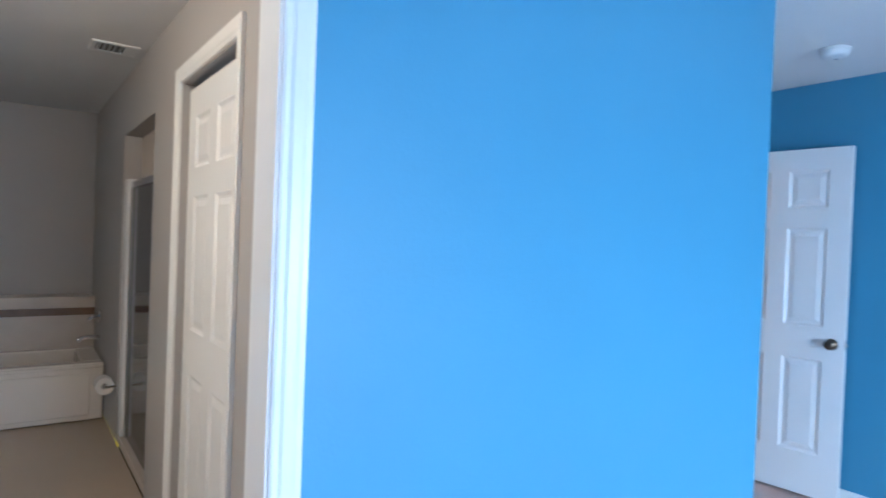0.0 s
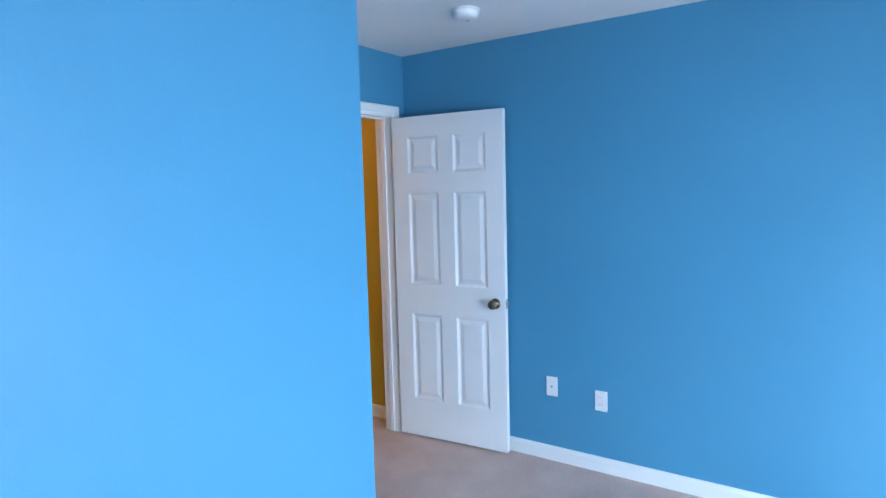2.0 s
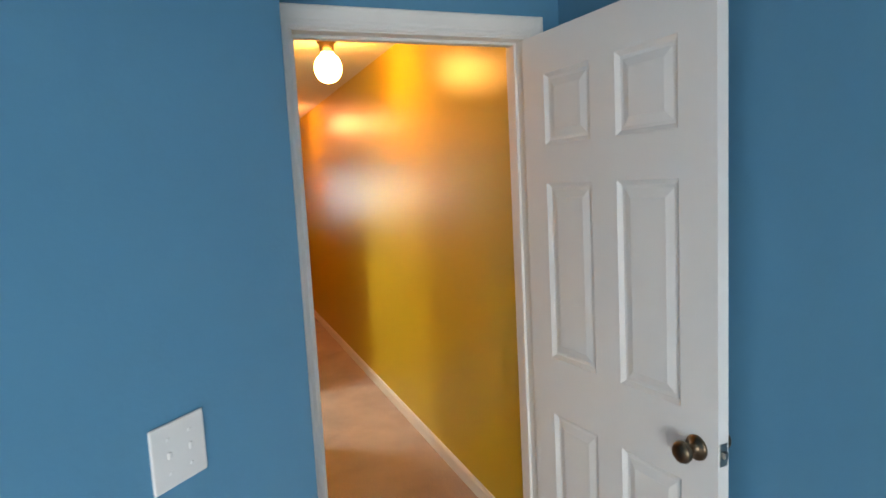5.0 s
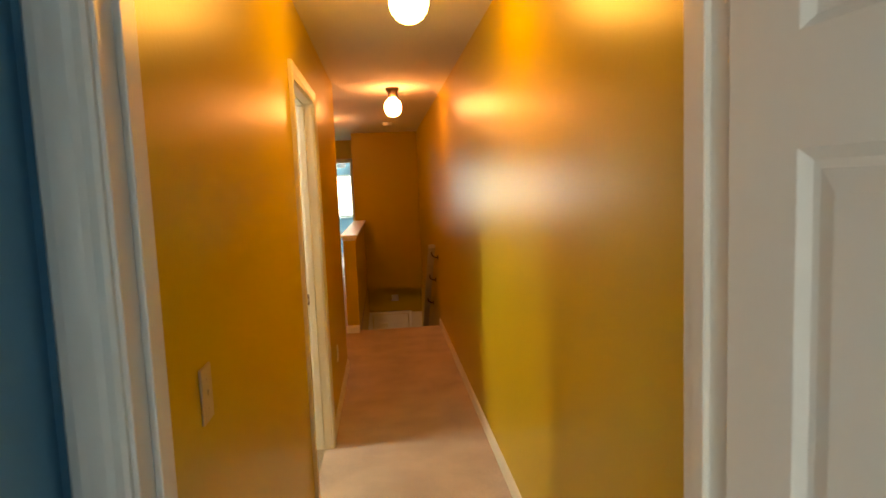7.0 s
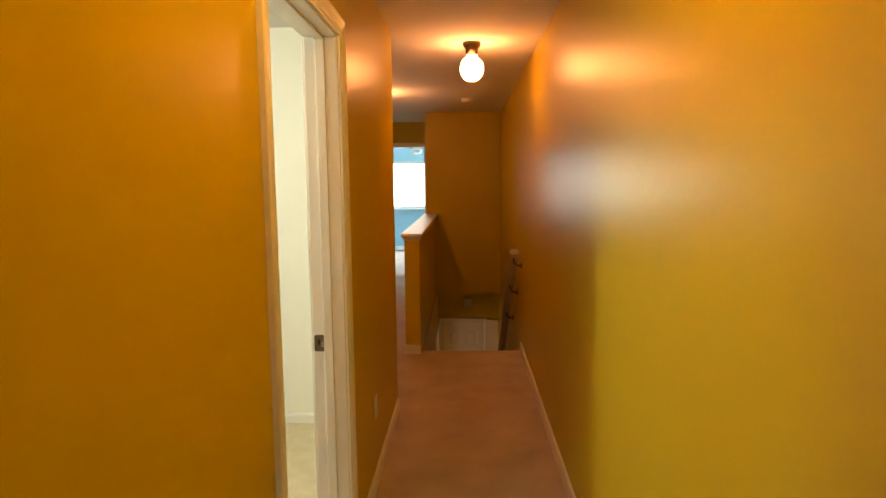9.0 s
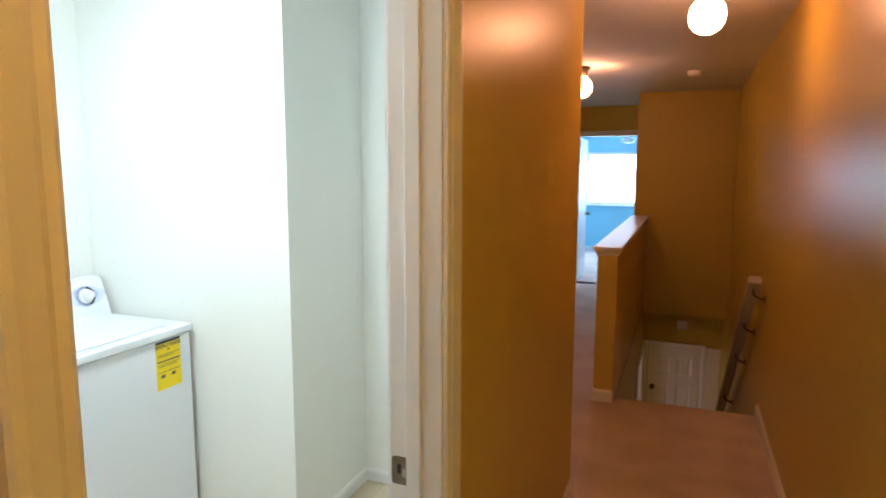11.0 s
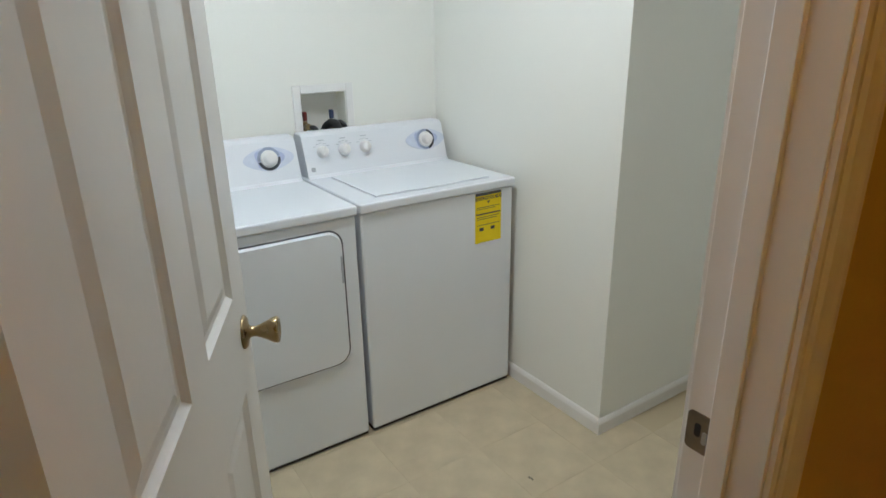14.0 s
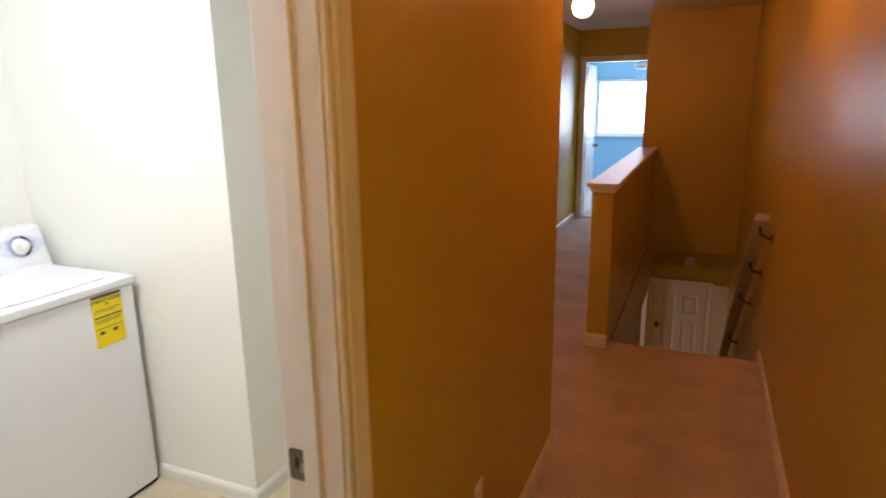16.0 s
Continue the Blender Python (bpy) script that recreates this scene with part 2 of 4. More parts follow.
def baseboard(p, q, out, z=0.0, tall=1.0):
    bm = bmesh.new()
    strip(bm, (*p, z), (*q, z), (*out, 0), [(d, h * tall) for d, h in BASE])
    return tagged(link("baseboard", bm, TRIM), "white painted baseboard along the wall", kind="structure")


CASING = [(0.006, 0.0), (0.006, 0.008), (0.012, 0.011), (0.022, 0.010), (0.030, 0.014), (0.048, 0.017), (0.056, 0.019), (0.066, 0.019), (0.070, 0.015), (0.070, 0.0)]


def casing(name, parent, axis, face, out, u0, u1, z0, z1, width=0.07, clip0=None):
    """Moulded trim round an opening u0..u1 up to z1, on the plane face, proud towards out (+1 or -1)."""
    prof = [(u * width / 0.07, d) for u, d in CASING]

    def put(u, d, z):
        w = face + out * d
        return (w, u, z) if axis == "x" else (u, w, z)
    for side in (0, 1, 2):
        bm = bmesh.new()
        if side == 0:
            lo = [bm.verts.new(put(max(u0 - u, clip0) if clip0 is not None else u0 - u, d, z0)) for u, d in prof]
            hi = [bm.verts.new(put(max(u0 - u, clip0) if clip0 is not None else u0 - u, d, z1 + u)) for u, d in prof]
        elif side == 1:
            lo = [bm.verts.new(put(u1 + u, d, z0)) for u, d in prof]
            hi = [bm.verts.new(put(u1 + u, d, z1 + u)) for u, d in prof]
        else:
            lo = [bm.verts.new(put(max(u0 - u, clip0) if clip0 is not None else u0 - u, d, z1 + u)) for u, d in prof]
            hi = [bm.verts.new(put(u1 + u, d, z1 + u)) for u, d in prof]
        n = len(prof)
        for i in range(n):
            bm.faces.new((lo[i], lo[(i + 1) % n], hi[(i + 1) % n], hi[i]))
        bm.faces.new(lo[::-1])
        bm.faces.new(hi)
        bmesh.ops.recalc_face_normals(bm, faces=bm.faces)
        part(name, bm, TRIM, parent)


def jambs(parent, axis, a, b, u0, u1, z0, z1, t=0.018, stop=None):
    """The lining of an opening between wall faces a and b; stop: where the door stop stands."""
    def bx(name, x, y):
        ua, ub, za, zb = x
        p, q = y
        part(name, boxed(p, ua, za, q, ub, zb, bevel=0.0015, seg=1) if axis == "x" else boxed(ua, p, za, ub, q, zb, bevel=0.0015, seg=1), TRIM, parent)
    w = (a - 0.001, b + 0.001)
    bx("side_jamb", (u0 - t, u0, z0, z1), w)
    bx("side_jamb", (u1, u1 + t, z0, z1), w)
    bx("head_jamb", (u0 - t, u1 + t, z1, z1 + t), w)
    if stop is not None:
        s = (stop, stop + 0.034)
        bx("door_stop", (u0, u0 + 0.010, z0, z1), s)
        bx("door_stop", (u1 - 0.010, u1, z0, z1), s)
        bx("door_stop", (u0 + 0.010, u1 - 0.010, z1 - 0.010, z1), s)


def panelled_slab(w, h, t=0.035, rows=((0.245, 0.795), (0.985, 1.555), (1.675, 1.895))):
    """A moulded six-panel leaf: hinge edge at x = 0, front face at y = 0, back at y = t."""
    st, mid = 0.112 * w / 0.762, 0.105 * w / 0.762
    pw = (w - 2 * st - mid) / 2
    cols = [(st, st + pw), (st + pw + mid, w - st)]
    us = sorted({0, w, *(v for c in cols for v in c)})
    zs = sorted({0, h, *(v for c in rows for v in c)})
    bm = bmesh.new()
    holes = [(c, r) for c in cols for r in rows]

    def ring(o, k, y):
        (u0, u1), (z0, z1) = o
        return [bm.verts.new(p) for p in ((u0 + k, y, z0 + k), (u1 - k, y, z0 + k), (u1 - k, y, z1 - k), (u0 + k, y, z1 - k))]
    for side in (0, 1):
        y0, s = (0.0, 1) if side == 0 else (t, -1)
        grid = {(i, j): bm.verts.new((us[i], y0, zs[j])) for i in range(len(us)) for j in range(len(zs))}
        for i in range(len(us) - 1):
            for j in range(len(zs) - 1):
                if not any(abs(c[0] - us[i]) < 1e-6 and abs(r[0] - zs[j]) < 1e-6 for c, r in holes):
                    bm.faces.new((grid[i, j], grid[i + 1, j], grid[i + 1, j + 1], grid[i, j + 1]))
        for c, r in holes:
            i, j = us.index(c[0]), zs.index(r[0])
            rings = [[grid[i, j], grid[i + 1, j], grid[i + 1, j + 1], grid[i, j + 1]]]
            for k, d in ((0.004, 0.003), (0.013, 0.009), (0.022, 0.0095), (0.046, 0.0035)):
                rings.append(ring((c, r), k, y0 + s * d))
            for A, B in zip(rings, rings[1:]):
                for q in range(4):
                    bm.faces.new((A[q], A[(q + 1) % 4], B[(q + 1) % 4], B[q]))
            bm.faces.new(rings[-1])
    for (x0, z0), (x1, z1) in (((0, 0), (w, 0)), ((w, 0), (w, h)), ((w, h), (0, h)), ((0, h), (0, 0))):
        bm.faces.new([bm.verts.new(p) for p in ((x0, 0, z0), (x1, 0, z1), (x1, t, z1), (x0, t, z0))])
    bmesh.ops.remove_doubles(bm, verts=bm.verts, dist=1e-5)
    bmesh.ops.recalc_face_normals(bm, faces=bm.faces)
    return bm


def knob_mesh(style):
    """A door knob that points to -y from the leaf's face."""
    turn = pose(0, 0, 0, 90, 0, 0)
    if style == "round":
        prof = [(0, 0.0), (0.032, 0.0), (0.032, 0.004), (0.027, 0.009), (0.013, 0.012), (0.011, 0.028), (0.018, 0.034), (0.026, 0.042),
                (0.028, 0.050), (0.025, 0.058), (0.016, 0.063), (0, 0.064)]
    else:
        prof = [(0, 0.0), (0.033, 0.0), (0.033, 0.003), (0.029, 0.007), (0.016, 0.010), (0.011, 0.014), (0.0105, 0.024), (0.013, 0.032), (0.019, 0.045),
                (0.025, 0.056), (0.0265, 0.064), (0.024, 0.068), (0.018, 0.069), (0.015, 0.067), (0, 0.067)]
    return lathe(prof, 32, m=turn)


def door(name, m, w, h, label, style, knob_mat, knob_at=None, knob_z=0.92, hinges=True, back_knob=True, t=0.035, fittings=True, rows=((0.245, 0.795), (0.985, 1.555), (1.675, 1.895))):
    """A hung six-panel door with its own fittings."""
    d = thing(name, m, label, "door", kind="structure")
    part("leaf", panelled_slab(w, h, t, rows), DOOR_WHITE, d)
    if not fittings:
        return d
    ku = w - 0.062 if knob_at is None else knob_at
    k = part("knob", knob_mesh(style), knob_mat, d, "aged metal door knob", smooth=True)
    k.location = (ku, 0, knob_z)
    if back_knob:
        k2 = part("knob", knob_mesh(style), knob_mat, d, "aged metal door knob", smooth=True)
        k2.location, k2.rotation_euler = (ku, t, knob_z), (0, 0, math.pi)
    e = w if ku > w / 2 else 0.0
    s = 1 if e else -1
    bm = boxed(e - 0.0005 * s, t / 2 - 0.0125, knob_z - 0.028, e + 0.0012 * s, t / 2 + 0.0125, knob_z + 0.028) if s > 0 else boxed(e - 0.0012, t / 2 - 0.0125, knob_z - 0.028, e + 0.0005, t / 2 + 0.0125, knob_z + 0.028)
    plate = part("latch_plate", bm, STEEL, d, "satin metal latch plate")
    part("latch_bolt", boxed(min(e, e + 0.011 * s), t / 2 - 0.006, knob_z - 0.008, max(e, e + 0.011 * s), t / 2 + 0.006, knob_z + 0.008, bevel=0.002), STEEL, plate)
    if hinges:
        for hz in (0.18, h / 2, h - 0.18):
            hb = lathe([(0, -0.045), (0.006, -0.045), (0.006, 0.045), (0, 0.045)], 12, m=pose(-0.004, -0.004 if hinges == "front" else t + 0.004, hz))
            part("hinge", hb, BRONZE, d, "dark metal butt hinge", smooth=False)
    return d


def plate(name, m, gangs, kind_, label, category, mat=None):
    """A wall plate at m: its face looks to local -y."""
    mat = mat or PLASTIC
    p = thing(name, m, label, category)
    w = 0.070 + 0.046 * (gangs - 1)
    part("cover", boxed(-w / 2, -0.006, -0.057, w / 2, 0, 0.057, bevel=0.003), mat, p)
    for g in range(gangs):
        gx = (g - (gangs - 1) / 2) * 0.046
        if kind_ == "switch":
            part("toggle", boxed(gx - 0.004, -0.0088, -0.004, gx + 0.004, -0.006, 0.008, bevel=0.0015), mat, p)
            for z in (-0.030, 0.030):
                part("screw", lathe([(0, 0), (0.0035, 0), (0.003, 0.0012), (0, 0.0014)], 10, m=pose(gx, -0.006, z, 90)), mat, p)
        elif kind_ == "outlet":
            for z in (-0.0195, 0.0195):
                o = part("socket", boxed(gx - 0.0165, -0.0078, z - 0.014, gx + 0.0165, -0.006, z + 0.014, bevel=0.004), PLASTIC, p)
                for sx in (-0.0065, 0.0065):
                    part("slot", boxed(gx + sx - 0.001, -0.0082, z - 0.003, gx + sx + 0.001, -0.0076, z + 0.006), DARK_PRINT, o)
            part("screw", lathe([(0, 0), (0.0035, 0), (0.003, 0.0012), (0, 0.0014)], 10, m=pose(gx, -0.006, 0, 90)), PLASTIC, p)
        elif kind_ == "jack":
            part("jack", lathe([(0, 0), (0.006, 0), (0.006, 0.006), (0.004, 0.009), (0, 0.009)], 14, m=pose(gx, -0.006, 0, 90)), STEEL, p)
            for z in (-0.042, 0.042):
                part("screw", lathe([(0, 0), (0.0035, 0), (0.003, 0.0012), (0, 0.0014)], 10, m=pose(gx, -0.006, z, 90)), PLASTIC, p)
    return p


# ---- large structure ----
H, XR, XL, THK = 2.44, 0.956, 0.0, 0.12
YA, XA, XB = -1.06, -0.642, -2.345          # bedroom wall beside the bath, its outer corner, bath side wall
LY0, LY1 = 2.042, 2.845                      # laundry doorway
HALL_END, STAIR_Y, WELL_Y, LOW_Y, FAR_Y, LOW_Z = 4.54, 5.95, 9.0, 9.55, 10.3, -2.63
HEAD = 2.045
XW = -0.022                                 # return wall beside the bedroom door
BX1 = -2.535                                 # right side of the bath doorway

CARPET_WORDS = "worn beige carpet with darker tracks"
slab("floor_bedroom", [(-4.4, -5.0, XR, 0.0)], -0.06, 0.0, CARPET, CARPET_WORDS)
slab("floor_hall", [(XL - 0.06, 0.0, XR, STAIR_Y - 0.02)], -0.06, 0.0, CARPET, CARPET_WORDS)
slab("floor_corridor", [(-1.03, HALL_END, XL - 0.06, FAR_Y + THK)], -0.06, 0.0, CARPET, CARPET_WORDS)
slab("floor_under_half_wall", [(XL - 0.06, STAIR_Y - 0.02, 0.06, FAR_Y + THK)], -0.06, 0.0, CARPET, CARPET_WORDS)
slab("floor_far_bedroom", [(-2.0, FAR_Y + THK, 2.4, 14.1)], -0.06, 0.0, CARPET, CARPET_WORDS)
slab("floor_bath", [(-4.4, YA + 0.06, XB, 4.1)], -0.06, -0.004, BATH_TILE, "tan tiled bathroom floor")
slab("ceiling_bedroom", [(-4.4, -5.0, XR, 0.0)], H, H + 0.1, CEILING, "white textured ceiling")
slab("ceiling_hall", [(XL, THK, XR, HALL_END), (-1.03, HALL_END, XR, FAR_Y)], H, H + 0.1, CEILING, "white textured ceiling over the hall and stairs")
slab("ceiling_laundry", [(-2.1, 1.75, XL - THK, 4.31)], H, H + 0.1, CEILING, "white laundry ceiling")
slab("ceiling_bath", [(-4.4, YA + THK, XB, 4.0)], 2.41, H + 0.1, CEILING, "cream bathroom ceiling")
slab("ceiling_far_bedroom", [(-2.0, FAR_Y + THK, 2.4, 14.1)], H, H + 0.1, CEILING, "white ceiling of the far bedroom")

# one long wall down the side of bedroom, hall and stairs, in two lengths
wall("wall_east_bedroom", "x", XR, XR + THK, -5.0, 0.0, 0, H, [BLUE, TAUPE, BLUE], label="deep blue painted bedroom wall")
wall("wall_east_hall", "x", XR, XR + THK, 0.0, FAR_Y, LOW_Z, H + 0.1, [GOLD, TAUPE, GOLD], label="golden yellow semi-gloss hall wall")
DX0, DX1 = 0.066, 0.815
wall("wall_bedroom_door", "y", 0.0, THK, XW, XR, 0, H, [BLUE, GOLD, TRIM], [(DX0 - 0.018, DX1 + 0.018, 0, HEAD + 0.018)], "wall with the bedroom doorway, blue and gold")
wall("wall_bedroom_south", "y", -5.12, -5.0, -4.4, XR, 0, H, [TAUPE, BLUE, TRIM], [(-2.7, -0.4, 0.40, 1.90)], "blue bedroom wall with a wide window")
wall("wall_bedroom_west", "x", -4.52, -4.4, -5.12, 4.1, 0, H, [TAUPE, BLUE, BLUE], label="blue bedroom wall")
wall("wall_bedroom_bath", "y", YA, YA + THK, -4.4, XA, 0, H, [BLUE, TAUPE, TRIM], [(BX1 - 0.82, BX1 + 0.018, 0, HEAD + 0.018)], "blue wall with the bathroom doorway")

# the slanted wall and the short return beside the bedroom door, as one solid
bm = bmesh.new()
ring0 = [(XA, YA), (XW, YA - XA + XW), (XW, THK - 0.001), (XL - THK, THK - 0.001), (XL - THK, YA - XA + 0.05), (XA - 0.01, YA + THK + 0.04)]
lo = [bm.verts.new((x, y, 0)) for x, y in ring0]
hi = [bm.verts.new((x, y, H)) for x, y in ring0]
for i in range(6):
    bm.faces.new((lo[i], lo[(i + 1) % 6], hi[(i + 1) % 6], hi[i]))
bm.faces.new(lo[::-1])
bm.faces.new(hi)
bmesh.ops.recalc_face_normals(bm, faces=bm.faces)
tagged(link("wall_slanted", bm, BLUE), "blue wall set at a slant beside the door", kind="structure")

wall("wall_west_hall", "x", XL - THK, XL, THK, HALL_END, 0, H, [WHITE_WALL, GOLD, GOLD], [(LY0 - 0.018, LY1 + 0.018, 0, HEAD + 0.018)], "golden yellow hall wall with the laundry doorway")
wall("wall_corridor_end", "y", HALL_END - THK, HALL_END, -1.15, XL - THK, 0, H, [WHITE_WALL, GOLD, GOLD], label="gold wall at the hall's corner")
wall("wall_corridor_west", "x", -1.15, -1.03, HALL_END, FAR_Y, 0, H, [TAUPE, GOLD, GOLD], label="gold corridor wall")
FX0, FX1 = -0.935, -0.175
wall("wall_far_door", "y", FAR_Y, FAR_Y + THK, -2.0, 2.4, LOW_Z, H, [GOLD, FAR_BLUE, TRIM], [(FX0 - 0.018, FX1 + 0.018, 0, HEAD + 0.018)], "gold wall with the far bedroom doorway")
wall("wall_stairwell_end", "y", WELL_Y, WELL_Y + THK, -0.07, XR, -0.055, H, [GOLD, GOLD, GOLD], label="gold wall at the end of the stairwell")
wall("wall_corridor_east", "x", -0.07, 0.06, WELL_Y + THK, FAR_Y, 0, H, [GOLD, GOLD, GOLD], label="gold corridor wall by the far door")
wall("wall_stair_west", "x", -0.07, 0.06, STAIR_Y - 0.10, WELL_Y, 0.0, 1.035, [GOLD, GOLD, GOLD], label="gold half-height wall beside the stairs")
wall("wall_stair_lower_west", "x", -0.07, 0.06, STAIR_Y - 0.02, LOW_Y, LOW_Z, -0.062, [GOLD, GOLD, GOLD], [(8.50, 9.45, LOW_Z, LOW_Z + HEAD)], label="gold wall below the half wall")
wall("wall_lower_end", "y", LOW_Y, LOW_Y + THK, 0.06, XR, LOW_Z, -0.005, [GOLD, GOLD, GOLD], [(0.12, 0.722, LOW_Z, LOW_Z + HEAD)], "gold wall at the foot of the stairs")
slab("floor_above_stair_foot", [(0.06, WELL_Y + THK, XR, LOW_Y + THK)], -0.058, -0.002, CEILING, "floor edge over the stair foot")
# unseen lower hall, added to let the fill lamp reach the stair foot
wall("wall_lower_hall_west", "x", -1.15, -1.03, 8.0, LOW_Y + THK, LOW_Z, -0.062, [TAUPE, GOLD, TRIM], [(8.6, 9.3, LOW_Z + 0.9, LOW_Z + 2.0)], label="unseen gold lower hall wall with an opening added for the fill light")
wall("wall_lower_hall_south", "y", 8.0, 8.12, -1.03, -0.07, LOW_Z, -0.062, [GOLD, GOLD, GOLD], label="unseen gold wall closing the added lower hall")
wall("wall_lower_hall_north", "y", LOW_Y, LOW_Y + THK, -1.03, 0.06, LOW_Z, -0.062, [GOLD, GOLD, GOLD], label="gold wall beside the door at the stair foot")
slab("floor_lower_hall", [(-1.03, 8.0, 0.06, LOW_Y + THK)], LOW_Z - 0.06, LOW_Z, CARPET, "unseen beige carpet of the added lower hall")
slab("floor_lower", [(0.06, STAIR_Y, XR, FAR_Y)], LOW_Z - 0.06, LOW_Z, CARPET, "beige carpet at the foot of the stairs")

# laundry room
wall("wall_laundry_back", "x", -2.22, -2.10, 1.63, 3.83, 0, H, [TAUPE, WHITE_WALL, PLASTIC], [(3.052, 3.258, 1.04, 1.245)], "white laundry wall with a recessed outlet box")
wall("wall_laundry_stub", "y", 3.71, 4.43, -2.10, -1.0, 0, H, [WHITE_WALL, WHITE_WALL, WHITE_WALL], label="white wall beside the washer that ends in a corner")
wall("wall_laundry_end", "y", 4.31, 4.42, -1.0, XL - THK, 0, H, [WHITE_WALL, WHITE_WALL, WHITE_WALL], label="white end wall of the laundry niche")
wall("wall_laundry_near", "y", 1.63, 1.75, -2.10, XL - THK, 0, H, [WHITE_WALL, WHITE_WALL, WHITE_WALL], label="white laundry wall behind the door")

# bathroom
wall("wall_bath_side", "x", XB, XB + THK, YA + THK, 4.0, 0, H, [TAUPE, TAUPE, TAUPE], [(-0.16, 0.64, 0, 2.06), (1.26, 2.30, 0, 2.03)], "taupe bathroom wall with a door and the shower opening")
wall("wall_bath_end", "y", 3.9, 4.02, -4.4, XB, 0, H, [TAUPE, TAUPE, TAUPE], label="taupe bathroom end wall")
wall("wall_shower_back", "x", XB + 0.108, XB + 0.119, 1.26, 2.30, 0, 2.03, [TUB_TILE, TAUPE, TAUPE], label="tiled wall behind the shower door")

# far bedroom
wall("wall_far_bedroom_west", "x", -2.12, -2.0, FAR_Y, 14.1, 0, H, [TAUPE, FAR_BLUE, FAR_BLUE], label="sky blue bedroom wall")
wall("wall_far_bedroom_east", "x", 2.4, 2.52, FAR_Y, 14.1, 0, H, [FAR_BLUE, TAUPE, FAR_BLUE], label="sky blue bedroom wall")
wall("wall_far_bedroom_north", "y", 14.0, 14.12, -2.12, 2.52, 0, H, [FAR_BLUE, TAUPE, TRIM], [(-1.38, 0.68, 0.92, 1.94)], "sky blue bedroom wall with a bright window")


# ---- windows ----
def window(name, y0, y1, x0, x1, z0, z1, room_side, lights, label):
    w = thing(name, pose(0, 0, 0), label, "window", kind="structure")
    ym = (y0 + y1) / 2
    for nm, b in (("window_frame", (x0, x0 + 0.05, z0, z1)), ("window_frame", (x1 - 0.05, x1, z0, z1)), ("window_frame", (x0 + 0.05, x1 - 0.05, z1 - 0.05, z1)), ("window_frame", (x0 + 0.05, x1 - 0.05, z0, z0 + 0.05))):
        part(nm, boxed(b[0], ym - 0.03, b[2], b[1], ym + 0.03, b[3], bevel=0.003, seg=1), TRIM, w)
    span = (x1 - x0 - 0.1) / lights
    for i in range(lights):
        a, b = x0 + 0.05 + i * span, x0 + 0.05 + (i + 1) * span
        if i:
            part("mullion", boxed(a - 0.022, ym - 0.025, z0 + 0.05, a + 0.022, ym + 0.025, z1 - 0.05, bevel=0.003, seg=1), TRIM, w)
        zm = (z0 + z1) / 2
        if lights == 1:
            p = part("pane", boxed(a + 0.001, ym - 0.003, z0 + 0.051, b - 0.001, ym + 0.003, z1 - 0.051), GLASS, w)
            p.visible_shadow = False
            continue
        part("meeting_rail", boxed(a + 0.023, ym - 0.02, zm - 0.018, b - 0.023, ym + 0.02, zm + 0.018, bevel=0.003, seg=1), TRIM, w)
        for za, zb in ((z0 + 0.05, zm - 0.018), (zm + 0.018, z1 - 0.05)):
            p = part("pane", boxed(a + 0.022, ym - 0.003, za, b - 0.022, ym + 0.003, zb), GLASS, w)
            p.visible_shadow = False
    ys = y1 if room_side > 0 else y0
    part("window_sill", boxed(x0 - 0.04, min(ys, ys + 0.06 * room_side), z0 - 0.025, x1 + 0.04, max(ys, ys + 0.06 * room_side), z0, bevel=0.004), TRIM, w)
    return w


window("window_1", -5.12, -5.0, -2.7, -0.4, 0.40, 1.90, 1, 2, "wide white-framed bedroom window in daylight")
window("window_2", 14.0, 14.12, -1.38, 0.68, 0.92, 1.94, -1, 1, "bright white-framed window of the far bedroom")

# ---- door frames and doors ----
f = thing("door_frame_1", pose(0, 0, 0), "white moulded frame of the bedroom doorway", "door frame", kind="structure")
jambs(f, "y", 0.0, THK, DX0, DX1, 0, HEAD, stop=0.045)
casing("casing", f, "y", -0.001, -1, DX0, DX1, 0, HEAD, clip0=XW + 0.002)
casing("casing", f, "y", THK + 0.001, 1, DX0, DX1, 0, HEAD, clip0=XL + 0.002)
door("door_1", pose(0.800, -0.022, 0.015, 0, 0, -84.9), 0.752, 2.02, "white six-panel door standing open against the blue wall", "round", BRONZE, knob_z=0.897)

for z in (0.34, 1.06, 1.80):
    part("hinge_plate", boxed(DX1 - 0.0025, -0.003, z - 0.040, DX1 + 0.0005, 0.012, z + 0.040, bevel=0.0008, seg=1), TRIM, f)
f = thing("door_frame_2", pose(0, 0, 0), "white moulded frame of the laundry doorway", "door frame", kind="structure")
jambs(f, "x", -THK, XL, LY0, LY1, 0, HEAD, stop=-0.079)
casing("casing", f, "x", XL + 0.001, 1, LY0, LY1, 0, HEAD)
casing("casing", f, "x", -THK - 0.001, -1, LY0, LY1, 0, HEAD)
laundry_frame = f
door("door_2", pose(-0.127, 2.091, 0.012, 0, 0, 155.4), 0.790, 2.025, "cream-lit white six-panel laundry door, half open", "tulip", BRASS, knob_z=0.915, rows=((0.245, 0.815), (1.009, 1.616), (1.725, 1.905)))

